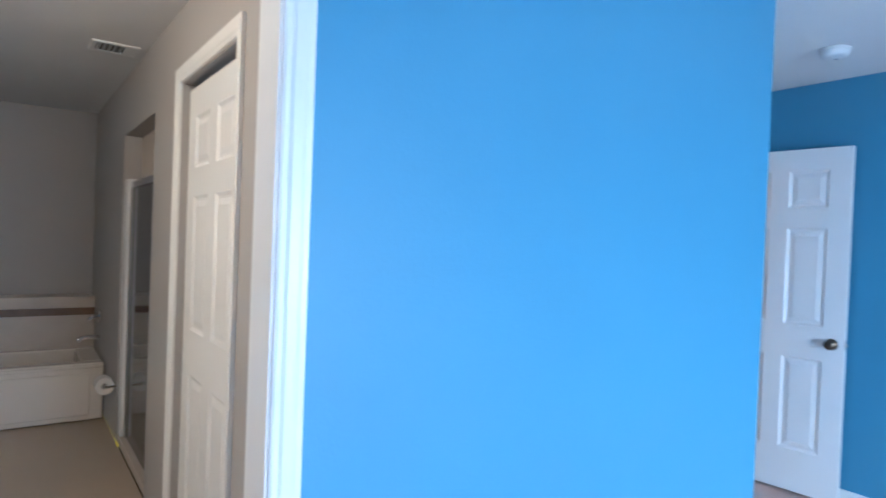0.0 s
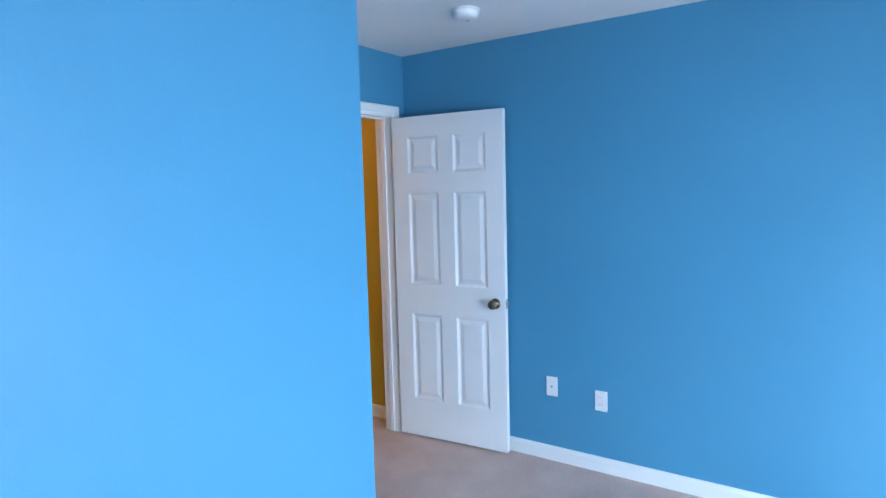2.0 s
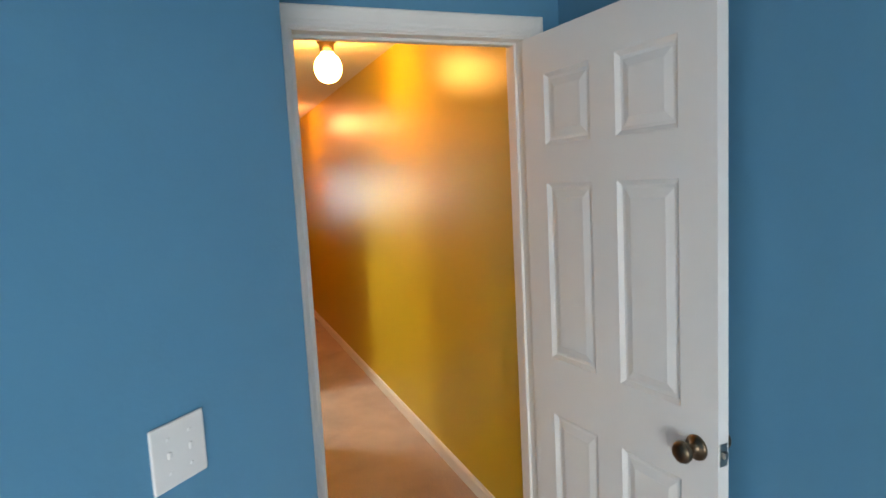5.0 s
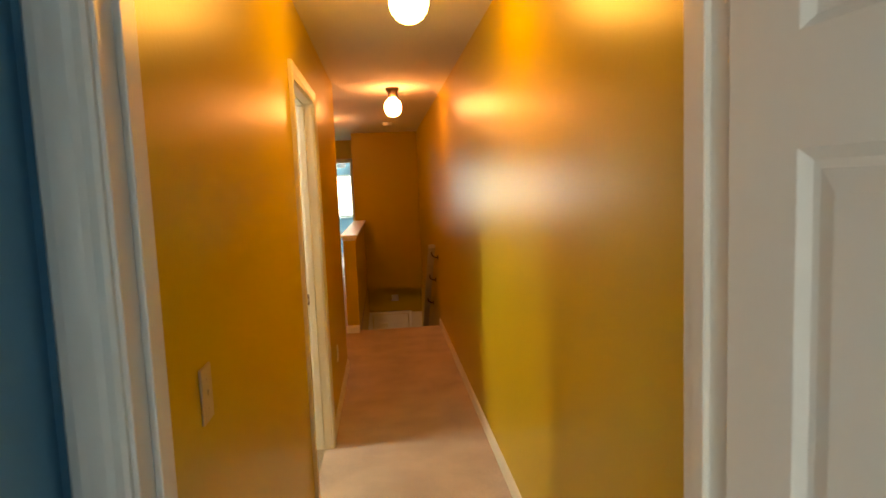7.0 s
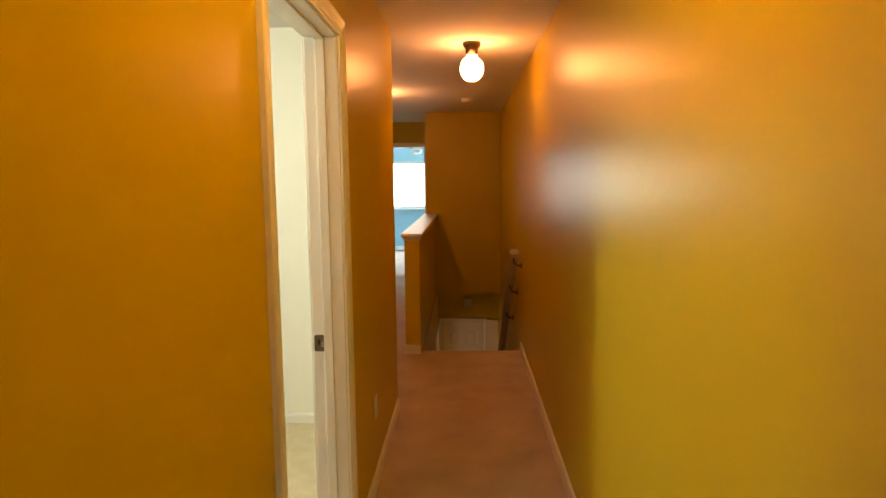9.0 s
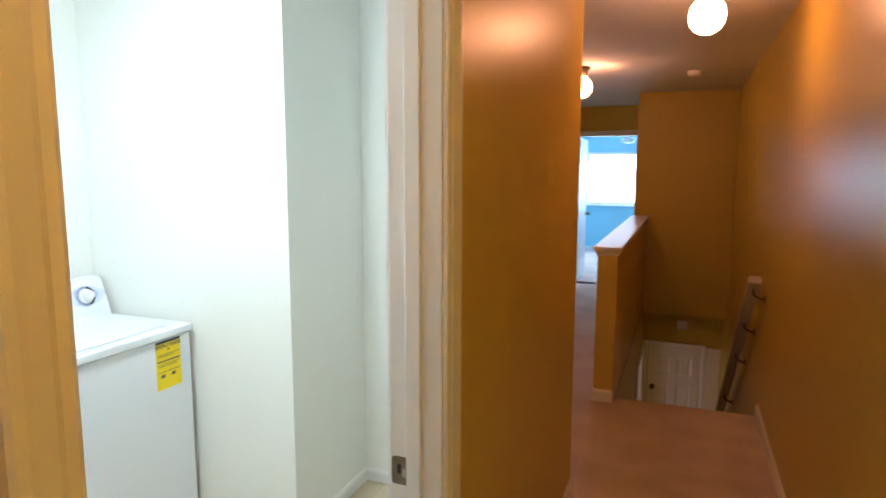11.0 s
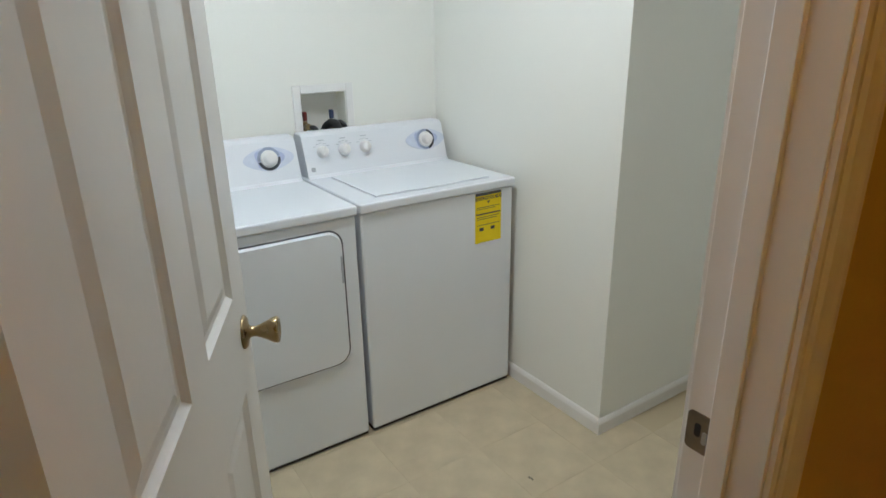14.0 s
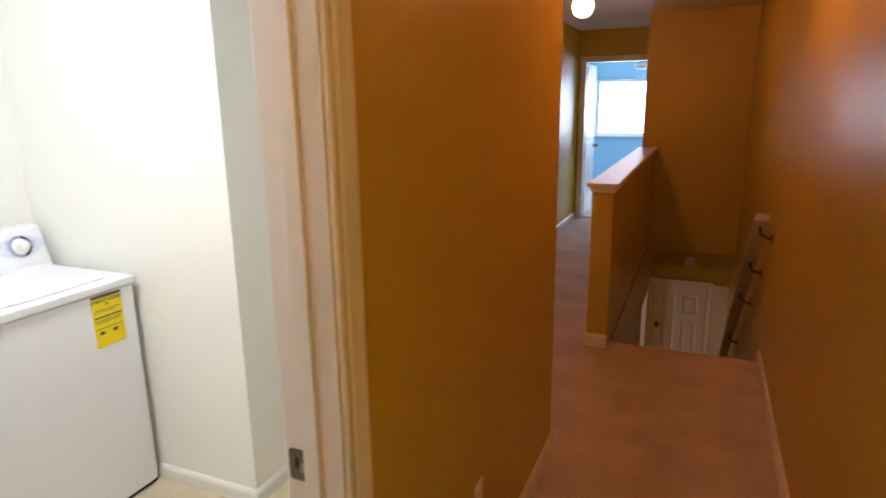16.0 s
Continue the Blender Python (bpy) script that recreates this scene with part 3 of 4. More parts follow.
f = thing("door_frame_3", pose(0, 0, 0), "white frame of the far bedroom doorway", "door frame", kind="structure")
jambs(f, "y", FAR_Y, FAR_Y + THK, FX0, FX1, 0, HEAD)
casing("casing", f, "y", FAR_Y - 0.001, -1, FX0, FX1, 0, HEAD)
casing("casing", f, "y", FAR_Y + THK + 0.001, 1, FX0, FX1, 0, HEAD)
door("door_3", pose(FX0 + 0.006, FAR_Y + THK + 0.01, 0.012, 0, 0, 91.0), 0.75, 2.02, "white panelled door open into the far bedroom", "round", BRONZE)

f = thing("door_frame_4", pose(0, 0, 0), "white frame of the lower door", "door frame", kind="structure")
casing("casing", f, "y", LOW_Y - 0.001, -1, 0.12, 0.722, LOW_Z, LOW_Z + HEAD, width=0.058)
door("door_4", pose(0.124, LOW_Y + 0.012, LOW_Z + 0.01, 0, 0, 0), 0.594, 2.03, "white panelled door at the foot of the stairs", "round", BRONZE, knob_at=0.06, knob_z=1.50, hinges=False, back_knob=False)

part("side_panel", boxed(0.782, LOW_Y - 0.020, LOW_Z, XR - 0.004, LOW_Y - 0.002, LOW_Z + HEAD + 0.030, bevel=0.003, seg=1), TRIM, f, "plain white painted panel beside the door")
f = thing("door_frame_7", pose(0, 0, 0), "white lining of the lower hall opening", "door frame", kind="structure")
jambs(f, "x", -0.07, 0.06, 8.518, 9.432, LOW_Z, LOW_Z + HEAD - 0.018)
casing("casing", f, "x", 0.061, 1, 8.518, 9.432, LOW_Z, LOW_Z + HEAD - 0.018)
f = thing("door_frame_5", pose(0, 0, 0), "white frame of the bathroom doorway", "door frame", kind="structure")
jambs(f, "y", YA, YA + THK, BX1 - 0.80, BX1, 0, HEAD)
casing("casing", f, "y", YA - 0.001, -1, BX1 - 0.80, BX1, 0, HEAD)
casing("casing", f, "y", YA + THK + 0.001, 1, BX1 - 0.80, BX1, 0, HEAD)
f = thing("door_frame_6", pose(0, 0, 0), "white frame of the closet in the bathroom", "door frame", kind="structure")
casing("casing", f, "x", XB - 0.001, -1, -0.16, 0.64, 0, 2.06)
door("door_5", pose(XB + 0.03, 0.635, 0.012, 0, 0, -90), 0.785, 2.02, "white six-panel door, closed, beside the bathtub", "round", BRONZE, fittings=False)

# ---- baseboards ----
baseboard((XR, -5.0), (XR, -0.002), (-1, 0))
baseboard((XR, THK + 0.02), (XR, STAIR_Y), (-1, 0))
baseboard((-2.46, YA), (XA, YA), (0, -1))
baseboard((XA, YA), (XW - 0.002, YA - XA + XW), (0.7071, -0.7071))
baseboard((XW, YA - XA + XW), (XW, -0.02), (1, 0))
baseboard((XL, THK + 0.02), (XL, LY0 - 0.072), (1, 0))
baseboard((XL, LY1 + 0.072), (XL, HALL_END), (1, 0))
baseboard((-1.03, HALL_END), (XL, HALL_END), (0, 1))
baseboard((-1.03, HALL_END), (-1.03, FAR_Y), (1, 0))
baseboard((-0.07, STAIR_Y - 0.10), (0.06, STAIR_Y - 0.10), (0, -1))
baseboard((-0.07, STAIR_Y - 0.113), (-0.07, FAR_Y), (-1, 0))
baseboard((-2.10, 3.71), (-1.0, 3.71), (0, -1), tall=0.76)
baseboard((-1.0, 3.697), (-1.0, 4.31), (1, 0), tall=0.76)
baseboard((-1.0, 4.31), (XL - THK, 4.31), (0, -1), tall=0.76)
baseboard((XL - THK, LY1 + 0.072), (XL - THK, 4.31), (-1, 0), tall=0.76)
baseboard((-2.0, 14.0), (2.4, 14.0), (0, -1))

# ---- hall things ----
bm = boxed(-0.100, STAIR_Y - 0.130, 1.048, 0.090, WELL_Y, 1.072, bevel=0.006, seg=3)
cap = tagged(link("half_wall_cap", bm, TRIM), "white painted wooden cap on the half wall", "wall cap")
bm = bmesh.new()
strip(bm, (-0.07, STAIR_Y - 0.10, 1.012), (0.06, STAIR_Y - 0.10, 1.012), (0, -1, 0), [(0, 0), (0.006, 0), (0.010, 0.012), (0.016, 0.024), (0.016, 0.035), (0, 0.035)])
part("cove_moulding", bm, TRIM, cap)
for x, o in ((-0.07, -1), (0.06, 1)):
    bm = bmesh.new()
    strip(bm, (x, STAIR_Y - 0.10, 1.012), (x, WELL_Y, 1.012), (o, 0, 0), [(0, 0), (0.006, 0), (0.010, 0.012), (0.016, 0.024), (0.016, 0.035), (0, 0.035)])
    part("cove_moulding", bm, TRIM, cap)

stairs = thing("staircase", pose(0, 0, 0), "carpeted straight stairs going down beside the half wall", "stairs")
RISE, RUN = -LOW_Z / 14, 0.25
for i in range(14):
    y, z = STAIR_Y + (i - 1) * RUN, -i * RISE
    if i == 0:
        part("tread", boxed(0.06, STAIR_Y - 0.03, -0.045, XR, STAIR_Y + 0.012, 0.001, bevel=0.012, seg=3), CARPET, stairs)
    else:
        part("tread", boxed(0.062, y - 0.005, z - 0.045, XR - 0.002, y + RUN + 0.025, z, bevel=0.012, seg=3), CARPET, stairs)
    part("riser", boxed(0.064, STAIR_Y + i * RUN - 0.022, -(i + 1) * RISE, XR - 0.004, STAIR_Y + i * RUN, -i * RISE - 0.04), CARPET, stairs)

rail = thing("handrail", pose(0, 0, 0), "painted wooden handrail on dark brackets above the stairs", "handrail")
SL = RISE / RUN
r0, r1 = Vector((0.885, 5.87, 0.905)), Vector((0.885, 5.87 + 3.0, 0.905 - 3.0 * SL))
bm = bmesh.new()
prof = [(-0.036, -0.020), (0.036, -0.020), (0.041, 0.000), (0.036, 0.018), (0.024, 0.024), (-0.024, 0.024), (-0.036, 0.018), (-0.041, 0.000)]
A, B = [bm.verts.new(r0 + Vector((x, 0, z))) for x, z in prof], [bm.verts.new(r1 + Vector((x, 0, z))) for x, z in prof]
for i in range(8):
    bm.faces.new((A[i], A[(i + 1) % 8], B[(i + 1) % 8], B[i]))
bm.faces.new(A)
bm.faces.new(B)
bmesh.ops.recalc_face_normals(bm, faces=bm.faces)
part("rail", bm, WOOD, rail)
for s in (0.02, 0.16, 0.32, 0.6, 0.9):
    p = r0.lerp(r1, s)
    br = part("bracket", tube(curve_points([p + Vector((0, 0, -0.02)), p + Vector((0.006, 0, -0.06)), p + Vector((0.045, 0, -0.085)), Vector((XR - 0.003, p.y, p.z - 0.085))], 6), 0.008), BRONZE, rail, "dark metal bracket")
    part("rosette", lathe([(0, 0), (0.028, 0), (0.028, 0.004), (0.012, 0.010), (0, 0.010)], 18, m=pose(XR, p.y, p.z - 0.085, 0, -90)), BRONZE, br)


def hall_lamp(x, y, glass):
    L = thing("ceiling_lamp", pose(x, y, H), "lit frosted glass globe on a bronze ceiling holder", "ceiling lamp", "hall ceiling lamps")
    part("holder", lathe([(0, 0), (0.060, 0), (0.062, -0.008), (0.055, -0.030), (0.042, -0.040), (0.040, -0.085), (0, -0.085)], 28), BRONZE, L, "dark bronze holder", True)
    part("globe", lathe([(0.036, -0.084), (0.040, -0.097), (0.057, -0.110), (0.071, -0.131), (0.078, -0.160), (0.078, -0.184), (0.070, -0.212), (0.052, -0.236), (0.029, -0.250), (0, -0.255)], 32), glass, L, "glowing frosted globe", True)
    return L


hall_lamp(0.515, 1.72, GLOBE)
hall_lamp(0.509, 4.80, GLOBE_OLD)
hall_lamp(-0.391, 7.02, GLOBE_OLD)


def smoke_alarm(x, y, label):
    s = thing("smoke_alarm", pose(x, y, H), label, "smoke alarm")
    part("base", lathe([(0, 0), (0.070, 0), (0.070, -0.010), (0, -0.010)], 28), PLASTIC, s, "", True)
    part("cover", lathe([(0.062, -0.010), (0.064, -0.022), (0.058, -0.038), (0.040, -0.044), (0, -0.045)], 28), PLASTIC, s, "", True)
    part("test_button", lathe([(0, -0.0445), (0.010, -0.0445), (0.009, -0.048), (0, -0.048)], 14, m=pose(0.022, 0, 0)), GREY_PRINT, s)


smoke_alarm(0.355, -0.86, "round white smoke alarm on the bedroom ceiling")
smoke_alarm(0.493, 7.6, "round white smoke alarm on the hall ceiling")

# wall plates
plate("light_switch", pose(-0.290, YA - XA - 0.290 + 0.0, 1.152, 0, 0, 45), 2, "switch", "white double light switch on the slanted blue wall", "light switch")
plate("cable_plate", pose(XR, -1.020, 0.440, 0, 0, -90), 1, "jack", "white cable plate low on the blue wall", "wall plate")
plate("wall_outlet", pose(XR, -1.312, 0.404, 0, 0, -90), 1, "outlet", "white double socket low on the blue wall", "wall outlet")
plate("wall_outlet", pose(-1.075, YA, 0.385, 0, 0, 0), 1, "outlet", "white socket on the pale blue wall", "wall outlet")
plate("light_switch", pose(XL, 0.495, 1.150, 0, 0, 90), 1, "switch", "light switch on the gold hall wall, lamplight tint in its colour", "light switch", WARM_LIT_PLASTIC)
plate("wall_outlet", pose(XL, 3.55, 0.40, 0, 0, 90), 1, "outlet", "white socket low on the gold hall wall", "wall outlet")
plate("door_chime", pose(0.505, LOW_Y, -0.30, 0, 0, 0), 2, "blank", "pale wall plate above the lower door", "wall plate")


# ---- laundry ----
def word(name, text, size, m, mat, parent):
    c = bpy.data.curves.new(name, "FONT")
    c.body, c.size, c.extrude, c.align_x, c.align_y = text, size, 0.0002, "CENTER", "CENTER"
    c.offset = 0.02 * size
    c.materials.append(mat)
    ob = new(name, c)
    ob.parent, ob.matrix_local = parent, m
    return ob


MW, MD, MTOP = 0.683, 0.60, 0.924


def rounded_rect(w, h, r, seg=6):
    out = []
    for cx, cz, a0 in ((w / 2 - r, h / 2 - r, 0), (-w / 2 + r, h / 2 - r, 90), (-w / 2 + r, -h / 2 + r, 180), (w / 2 - r, -h / 2 + r, 270)):
        for k in range(seg + 1):
            a = radians(a0 + 90 * k / seg)
            out.append((cx + r * math.cos(a), cz + r * math.sin(a)))
    return out


def prism(shape, y0, y1, m=Matrix(), inset=0.0):
    """A plate of the outline (x, z) from y0 back to y1; its front edge is eased by inset."""
    bm = bmesh.new()
    k = 1 - inset / max(abs(p[0]) for p in shape) if inset else 1
    kz = 1 - inset / max(abs(p[1]) for p in shape) if inset else 1
    F = [bm.verts.new(m @ Vector((x * k, y0, z * kz))) for x, z in shape]
    B = [bm.verts.new(m @ Vector((x, y1, z))) for x, z in shape]
    n = len(shape)
    for i in range(n):
        bm.faces.new((F[i], F[(i + 1) % n], B[(i + 1) % n], B[i]))
    bm.faces.new(F)
    bm.faces.new(B)
    bmesh.ops.recalc_face_normals(bm, faces=bm.faces)
    return bm


def appliance(name, y_left, label, category):
    """A machine with its front at local y = 0 facing -y, x to its right, base on the floor."""
    a = thing(name, pose(-1.488, y_left, 0, 0, 0, 90), label, category)
    part("body", boxed(0.004, 0.012, 0.016, MW - 0.004, MD, MTOP - 0.037, bevel=0.008), ENAMEL, a)
    # plinth coloured black to give the shade under the machine
    part("plinth", boxed(0.006, 0.020, 0.003, MW - 0.006, MD - 0.02, 0.024), RUBBER, a, "recessed plinth, blackened as the shaded gap below the machine")
    for fx in (0.05, MW - 0.05):
        for fy in (0.06, MD - 0.06):
            part("foot", lathe([(0, 0), (0.02, 0), (0.02, 0.008), (0.008, 0.010), (0.008, 0.015), (0, 0.015)], 14, m=pose(fx, fy, 0)), RUBBER, a)
    part("top", boxed(0.0, 0.0, MTOP - 0.034, MW, MD, MTOP, bevel=0.007, seg=3), ENAMEL, a)
    # slanted control panel with rounded shoulders
    bm = bmesh.new()
    side = [(0.455, MTOP - 0.004), (0.470, MTOP + 0.012), (0.515, MTOP + 0.160), (0.530, MTOP + 0.172), (0.585, MTOP + 0.172), (0.598, MTOP + 0.160), (0.598, MTOP - 0.004)]
    rows = []
    for x, sh in ((0.008, 0.006), (0.010, 0.002), (0.016, 0.0), (MW - 0.016, 0.0), (MW - 0.010, 0.002), (MW - 0.008, 0.006)):
        rows.append([bm.verts.new((x, min(max(y, 0.455 + sh * 0.6), 0.598 - sh * 0.2), z - (sh if z > MTOP + 0.1 else 0))) for y, z in side])
    for p, q in zip(rows, rows[1:]):
        for i in range(len(side)):
            j = (i + 1) % len(side)
            bm.faces.new((p[i], p[j], q[j], q[i]))
    bm.faces.new(rows[0])
    bm.faces.new(rows[-1])
    bmesh.ops.recalc_face_normals(bm, faces=bm.faces)
    panel = part("control_panel", bm, PANEL_WHITE, a)
    return a, panel


# frame of the slanted face: x along the machine, y into it, z up the slope
TILT = math.degrees(math.atan2(0.045, 0.153))
FACE = Matrix.Translation((0, 0.470, MTOP + 0.012)) @ pose(0, 0, 0, -TILT)


def control(panel, x, s, r, big=False, arc=(-150, 84)):
    m = FACE @ Matrix.Translation((x, -0.001, s))
    if big:
        shape = [(0.085 * math.cos(a) * (1 + 0.18 * math.cos(2 * a)), 0.046 * math.sin(a)) for a in (2 * math.pi * i / 40 for i in range(40))]
        part("dial_print", prism(shape, 0.0002, 0.0016, m), PANEL_BLUE, panel, "pale blue printed field round the dial")
        inner = [(0.056 * math.cos(a) * (1 + 0.14 * math.sin(3 * a + 1)), 0.041 * math.sin(a) * (1 + 0.08 * math.cos(5 * a))) for a in (2 * math.pi * i / 48 for i in range(48))]
        part("dial_shade", prism(inner, -0.0003, 0.0006, m), PANEL_BLUE_DEEP, panel, "deeper blue cloud printed behind the dial")
        for nm, lo, hi, mt in (("dial_scale", *arc, DARK_PRINT), ("dial_ring", arc[1] + 6, arc[0] + 354, GREY_BLUE_PRINT)):
            bm = bmesh.new()
            n = max(6, int((hi - lo) / 9))
            for k in range(n):
                a0, a1 = (radians(lo + (hi - lo) * q / n) for q in (k, k + 1))
                bm.faces.new([bm.verts.new(m @ Vector((rr * math.cos(a), -0.0012, rr * math.sin(a)))) for rr, a in ((0.033, a0), (0.045, a0), (0.045, a1), (0.033, a1))])
            part(nm, bm, mt, panel, "dark cycle scale" if nm == "dial_scale" else "grey-blue cycle ring")
        part("dial_skirt", lathe([(0, 0), (0.034, 0), (0.033, 0.006), (0.030, 0.010), (0, 0.010)], 36, m=m @ pose(0, 0, 0, 90)), PLASTIC, panel, "", True)
    d = part("dial" if big else "knob", lathe([(0, 0), (r, 0), (r, 0.004), (r * 0.86, 0.010), (r * 0.80, 0.022), (r * 0.72, 0.026), (0, 0.027)], 30, m=m @ Matrix.Translation((0, -0.009 if big else 0, 0)) @ pose(0, 0, 0, 90)), PLASTIC, panel, "white control knob", True)
    bm = box(bmesh.new(), -0.0035, -0.034 if big else -0.030, -r * 0.8, 0.0035, -0.012, r * 0.8, bevel=0.0015)
    bm.transform(m @ pose(0, 0, 0, 0, 25, 0))
    part("grip", bm, PLASTIC, d)
    if not big:
        for k in range(5):
            a = radians(40 + k * 25)
            bm = box(bmesh.new(), -0.006, -0.0004, -0.0012, 0.006, 0.0006, 0.0012)
            bm.transform(m @ Matrix.Translation((0.036 * math.cos(a), 0, 0.036 * math.sin(a))))
            part("mark", bm, FAINT_PRINT, panel)
        bm = box(bmesh.new(), -0.014, -0.0004, -0.0018, 0.014, 0.0006, 0.0018)
        bm.transform(m @ Matrix.Translation((0, 0, 0.047)))
        part("caption", bm, FAINT_PRINT, panel, "small grey caption")


# strike plate of the laundry door, rounded, with its slot and bent lip
sp = part("strike_plate", prism(rounded_rect(0.041, 0.064, 0.008), -0.0018, 0.0005, Matrix.Translation((-0.0965, LY1, 0.920))), BRASS_DULL, laundry_frame, "dull bronze strike plate")
# the slot is a black plate painting the shade of a hole
part("strike_hole_shade", prism(rounded_rect(0.010, 0.022, 0.004), -0.0024, -0.0014, Matrix.Translation((-0.0990, LY1, 0.924))), RUBBER, sp)
part("strike_lip", prism(rounded_rect(0.007, 0.020, 0.0025), -0.0040, -0.0018, Matrix.Translation((-0.0870, LY1, 0.916))), STEEL, sp, "bright metal lip")


Y_WASH, Y_DRY = 2.998, 2.303
washer, wp = appliance("washing_machine", Y_WASH, "white top-loading washing machine with a yellow energy label", "washing machine")
for x in (0.085, 0.182, 0.276):
    control(wp, x, 0.088, 0.0245)
control(wp, 0.575, 0.088, 0.026, True, (-75, 75))
part("badge", prism(rounded_rect(0.017, 0.017, 0.003), -0.0018, 0.0004, FACE @ Matrix.Translation((0.034, 0, 0.022))), GREY_PRINT, wp, "small square grey badge")
# lid with an open groove round it and a finger lip
part("lid_seam", boxed(0.085, 0.055, MTOP + 0.0002, MW - 0.085, 0.440, MTOP + 0.0012), FAINT_PRINT, washer, "thin grey seam round the lid")
lid = part("lid", boxed(0.089, 0.059, MTOP - 0.001, MW - 0.089, 0.437, MTOP + 0.0065, bevel=0.004, seg=2), ENAMEL, washer)
part("finger_lip", boxed(MW / 2 - 0.09, 0.050, MTOP + 0.001, MW / 2 + 0.09, 0.062, MTOP + 0.005, bevel=0.002), ENAMEL, lid)
lab = part("energy_label", boxed(0.492, 0.0103, MTOP - 0.246, 0.620, 0.0117, MTOP - 0.044), LABEL_YELLOW, washer, "yellow paper energy label")
part("label_band", boxed(0.493, 0.0098, MTOP - 0.054, 0.619, 0.0105, MTOP - 0.043), DARK_PRINT, lab)
word("label_heading", "ENERGYGUIDE", 0.0195, pose(0.556, 0.0099, MTOP - 0.066, 90), DARK_PRINT, lab)
bm = bmesh.new()
q = [bm.verts.new((0.556 + x, 0.0099, MTOP - 0.084 + z)) for x, z in ((-0.007, 0.006), (0.007, 0.006), (0, -0.006))]
bm.faces.new(q)
part("label_arrow", bm, DARK_PRINT, lab)
for z, x0, x1, h in ((0.100, 0.500, 0.612, 0.0022), (0.107, 0.500, 0.590, 0.0022), (0.126, 0.496, 0.616, 0.0055), (0.140, 0.500, 0.610, 0.0024), (0.148, 0.500, 0.600, 0.0024), (0.172, 0.500, 0.612, 0.0022)):
    part("label_line", boxed(x0, 0.0098, MTOP - z - h, x1, 0.0104, MTOP - z), DARK_PRINT, lab)
for x in (0.512, 0.568):
    part("label_line", boxed(x, 0.0098, MTOP - 0.197, x + 0.020, 0.0104, MTOP - 0.184), DARK_PRINT, lab)

dryer, dp = appliance("tumble_dryer", Y_DRY, "white front-loading tumble dryer with a square door", "tumble dryer")
control(dp, 0.560, 0.088, 0.026, True, (-165, 5))
control(dp, 0.20, 0.088, 0.0245)
DW, DH = 0.56, 0.50
mdoor = Matrix.Translation((MW / 2, 0, 0.60))
gap = part("door_gap", prism(rounded_rect(DW + 0.010, DH + 0.010, 0.058), 0.0105, 0.0125, mdoor), GREY_GAP, dryer, "dark plate drawing the shaded gap round the dryer door")
dd = part("dryer_door", prism(rounded_rect(DW, DH, 0.055), -0.002, 0.012, mdoor, inset=0.006), ENAMEL, dryer)
part("door_grip", boxed(MW / 2 + DW / 2 - 0.014, -0.006, 0.66, MW / 2 + DW / 2 - 0.006, 0.001, 0.76, bevel=0.003), GREY_PRINT, dd, "slim grey finger grip")

# recessed outlet box with valves and hoses
ob_ = thing("washer_outlet_box", pose(0, 0, 0), "white recessed washer outlet box in the wall", "outlet box")
by0, by1, bz0, bz1, bx = 3.052, 3.258, 1.04, 1.245, -2.10
bm = bmesh.new()
for b in ((bx - 0.088, by0 + 0.001, bz0 + 0.001, bx - 0.084, by1 - 0.001, bz1 - 0.001), (bx - 0.084, by0 + 0.001, bz0 + 0.001, bx, by0 + 0.005, bz1 - 0.001), (bx - 0.084, by1 - 0.005, bz0 + 0.001, bx, by1 - 0.001, bz1 - 0.001),
          (bx - 0.084, by0 + 0.005, bz1 - 0.005, bx, by1 - 0.005, bz1 - 0.001), (bx - 0.084, by0 + 0.005, bz0 + 0.001, bx, by1 - 0.005, bz0 + 0.005)):
    box(bm, *b)
part("box_shell", bm, WHITE_WALL, ob_)
for b in ((by0 - 0.030, by0 + 0.003, bz0 - 0.03, bz1 + 0.030), (by1 - 0.003, by1 + 0.030, bz0 - 0.03, bz1 + 0.030), (by0 + 0.003, by1 - 0.003, bz1 - 0.003, bz1 + 0.030), (by0 + 0.003, by1 - 0.003, bz0 - 0.03, bz0 + 0.003)):
    part("face_frame", boxed(bx + 0.0005, b[0], b[2], bx + 0.008, b[1], b[3], bevel=0.002, seg=1), PLASTIC, ob_)
for y, hm, nm in ((by0 + 0.030, RED, "red valve handle"), (by0 + 0.150, BLUE_PLASTIC, "blue valve handle")):
    v = part("valve", lathe([(0, 0), (0.012, 0), (0.012, 0.035), (0.009, 0.040), (0.009, 0.065), (0.013, 0.068), (0.013, 0.080), (0, 0.082)], 16, m=pose(bx - 0.045, y, bz0 + 0.005)), BRASS, ob_, "brass stop valve", True)
    part("handle", boxed(bx - 0.050, y - 0.007, bz0 + 0.088, bx - 0.030, y + 0.009, bz0 + 0.125, bevel=0.003), hm, v, nm)
    part("spout", lathe([(0, 0), (0.010, 0), (0.010, 0.03), (0.013, 0.032), (0.013, 0.045), (0, 0.045)], 14, m=pose(bx - 0.045, y, bz0 + 0.060, 0, 80)), BRASS, v)
tagged(link("hot_water_hose", tube(curve_points([(bx - 0.012, by0 + 0.034, bz0 + 0.062), (bx + 0.006, by0 + 0.052, bz0 + 0.060), (bx + 0.020, by0 + 0.060, bz0 + 0.02), (bx + 0.004, by0 + 0.063, bz0 - 0.15), (bx + 0.004, by0 + 0.06, 0.6)], 10), 0.0105), RUBBER, smooth=True), "black rubber water hose behind the washer", "hose")
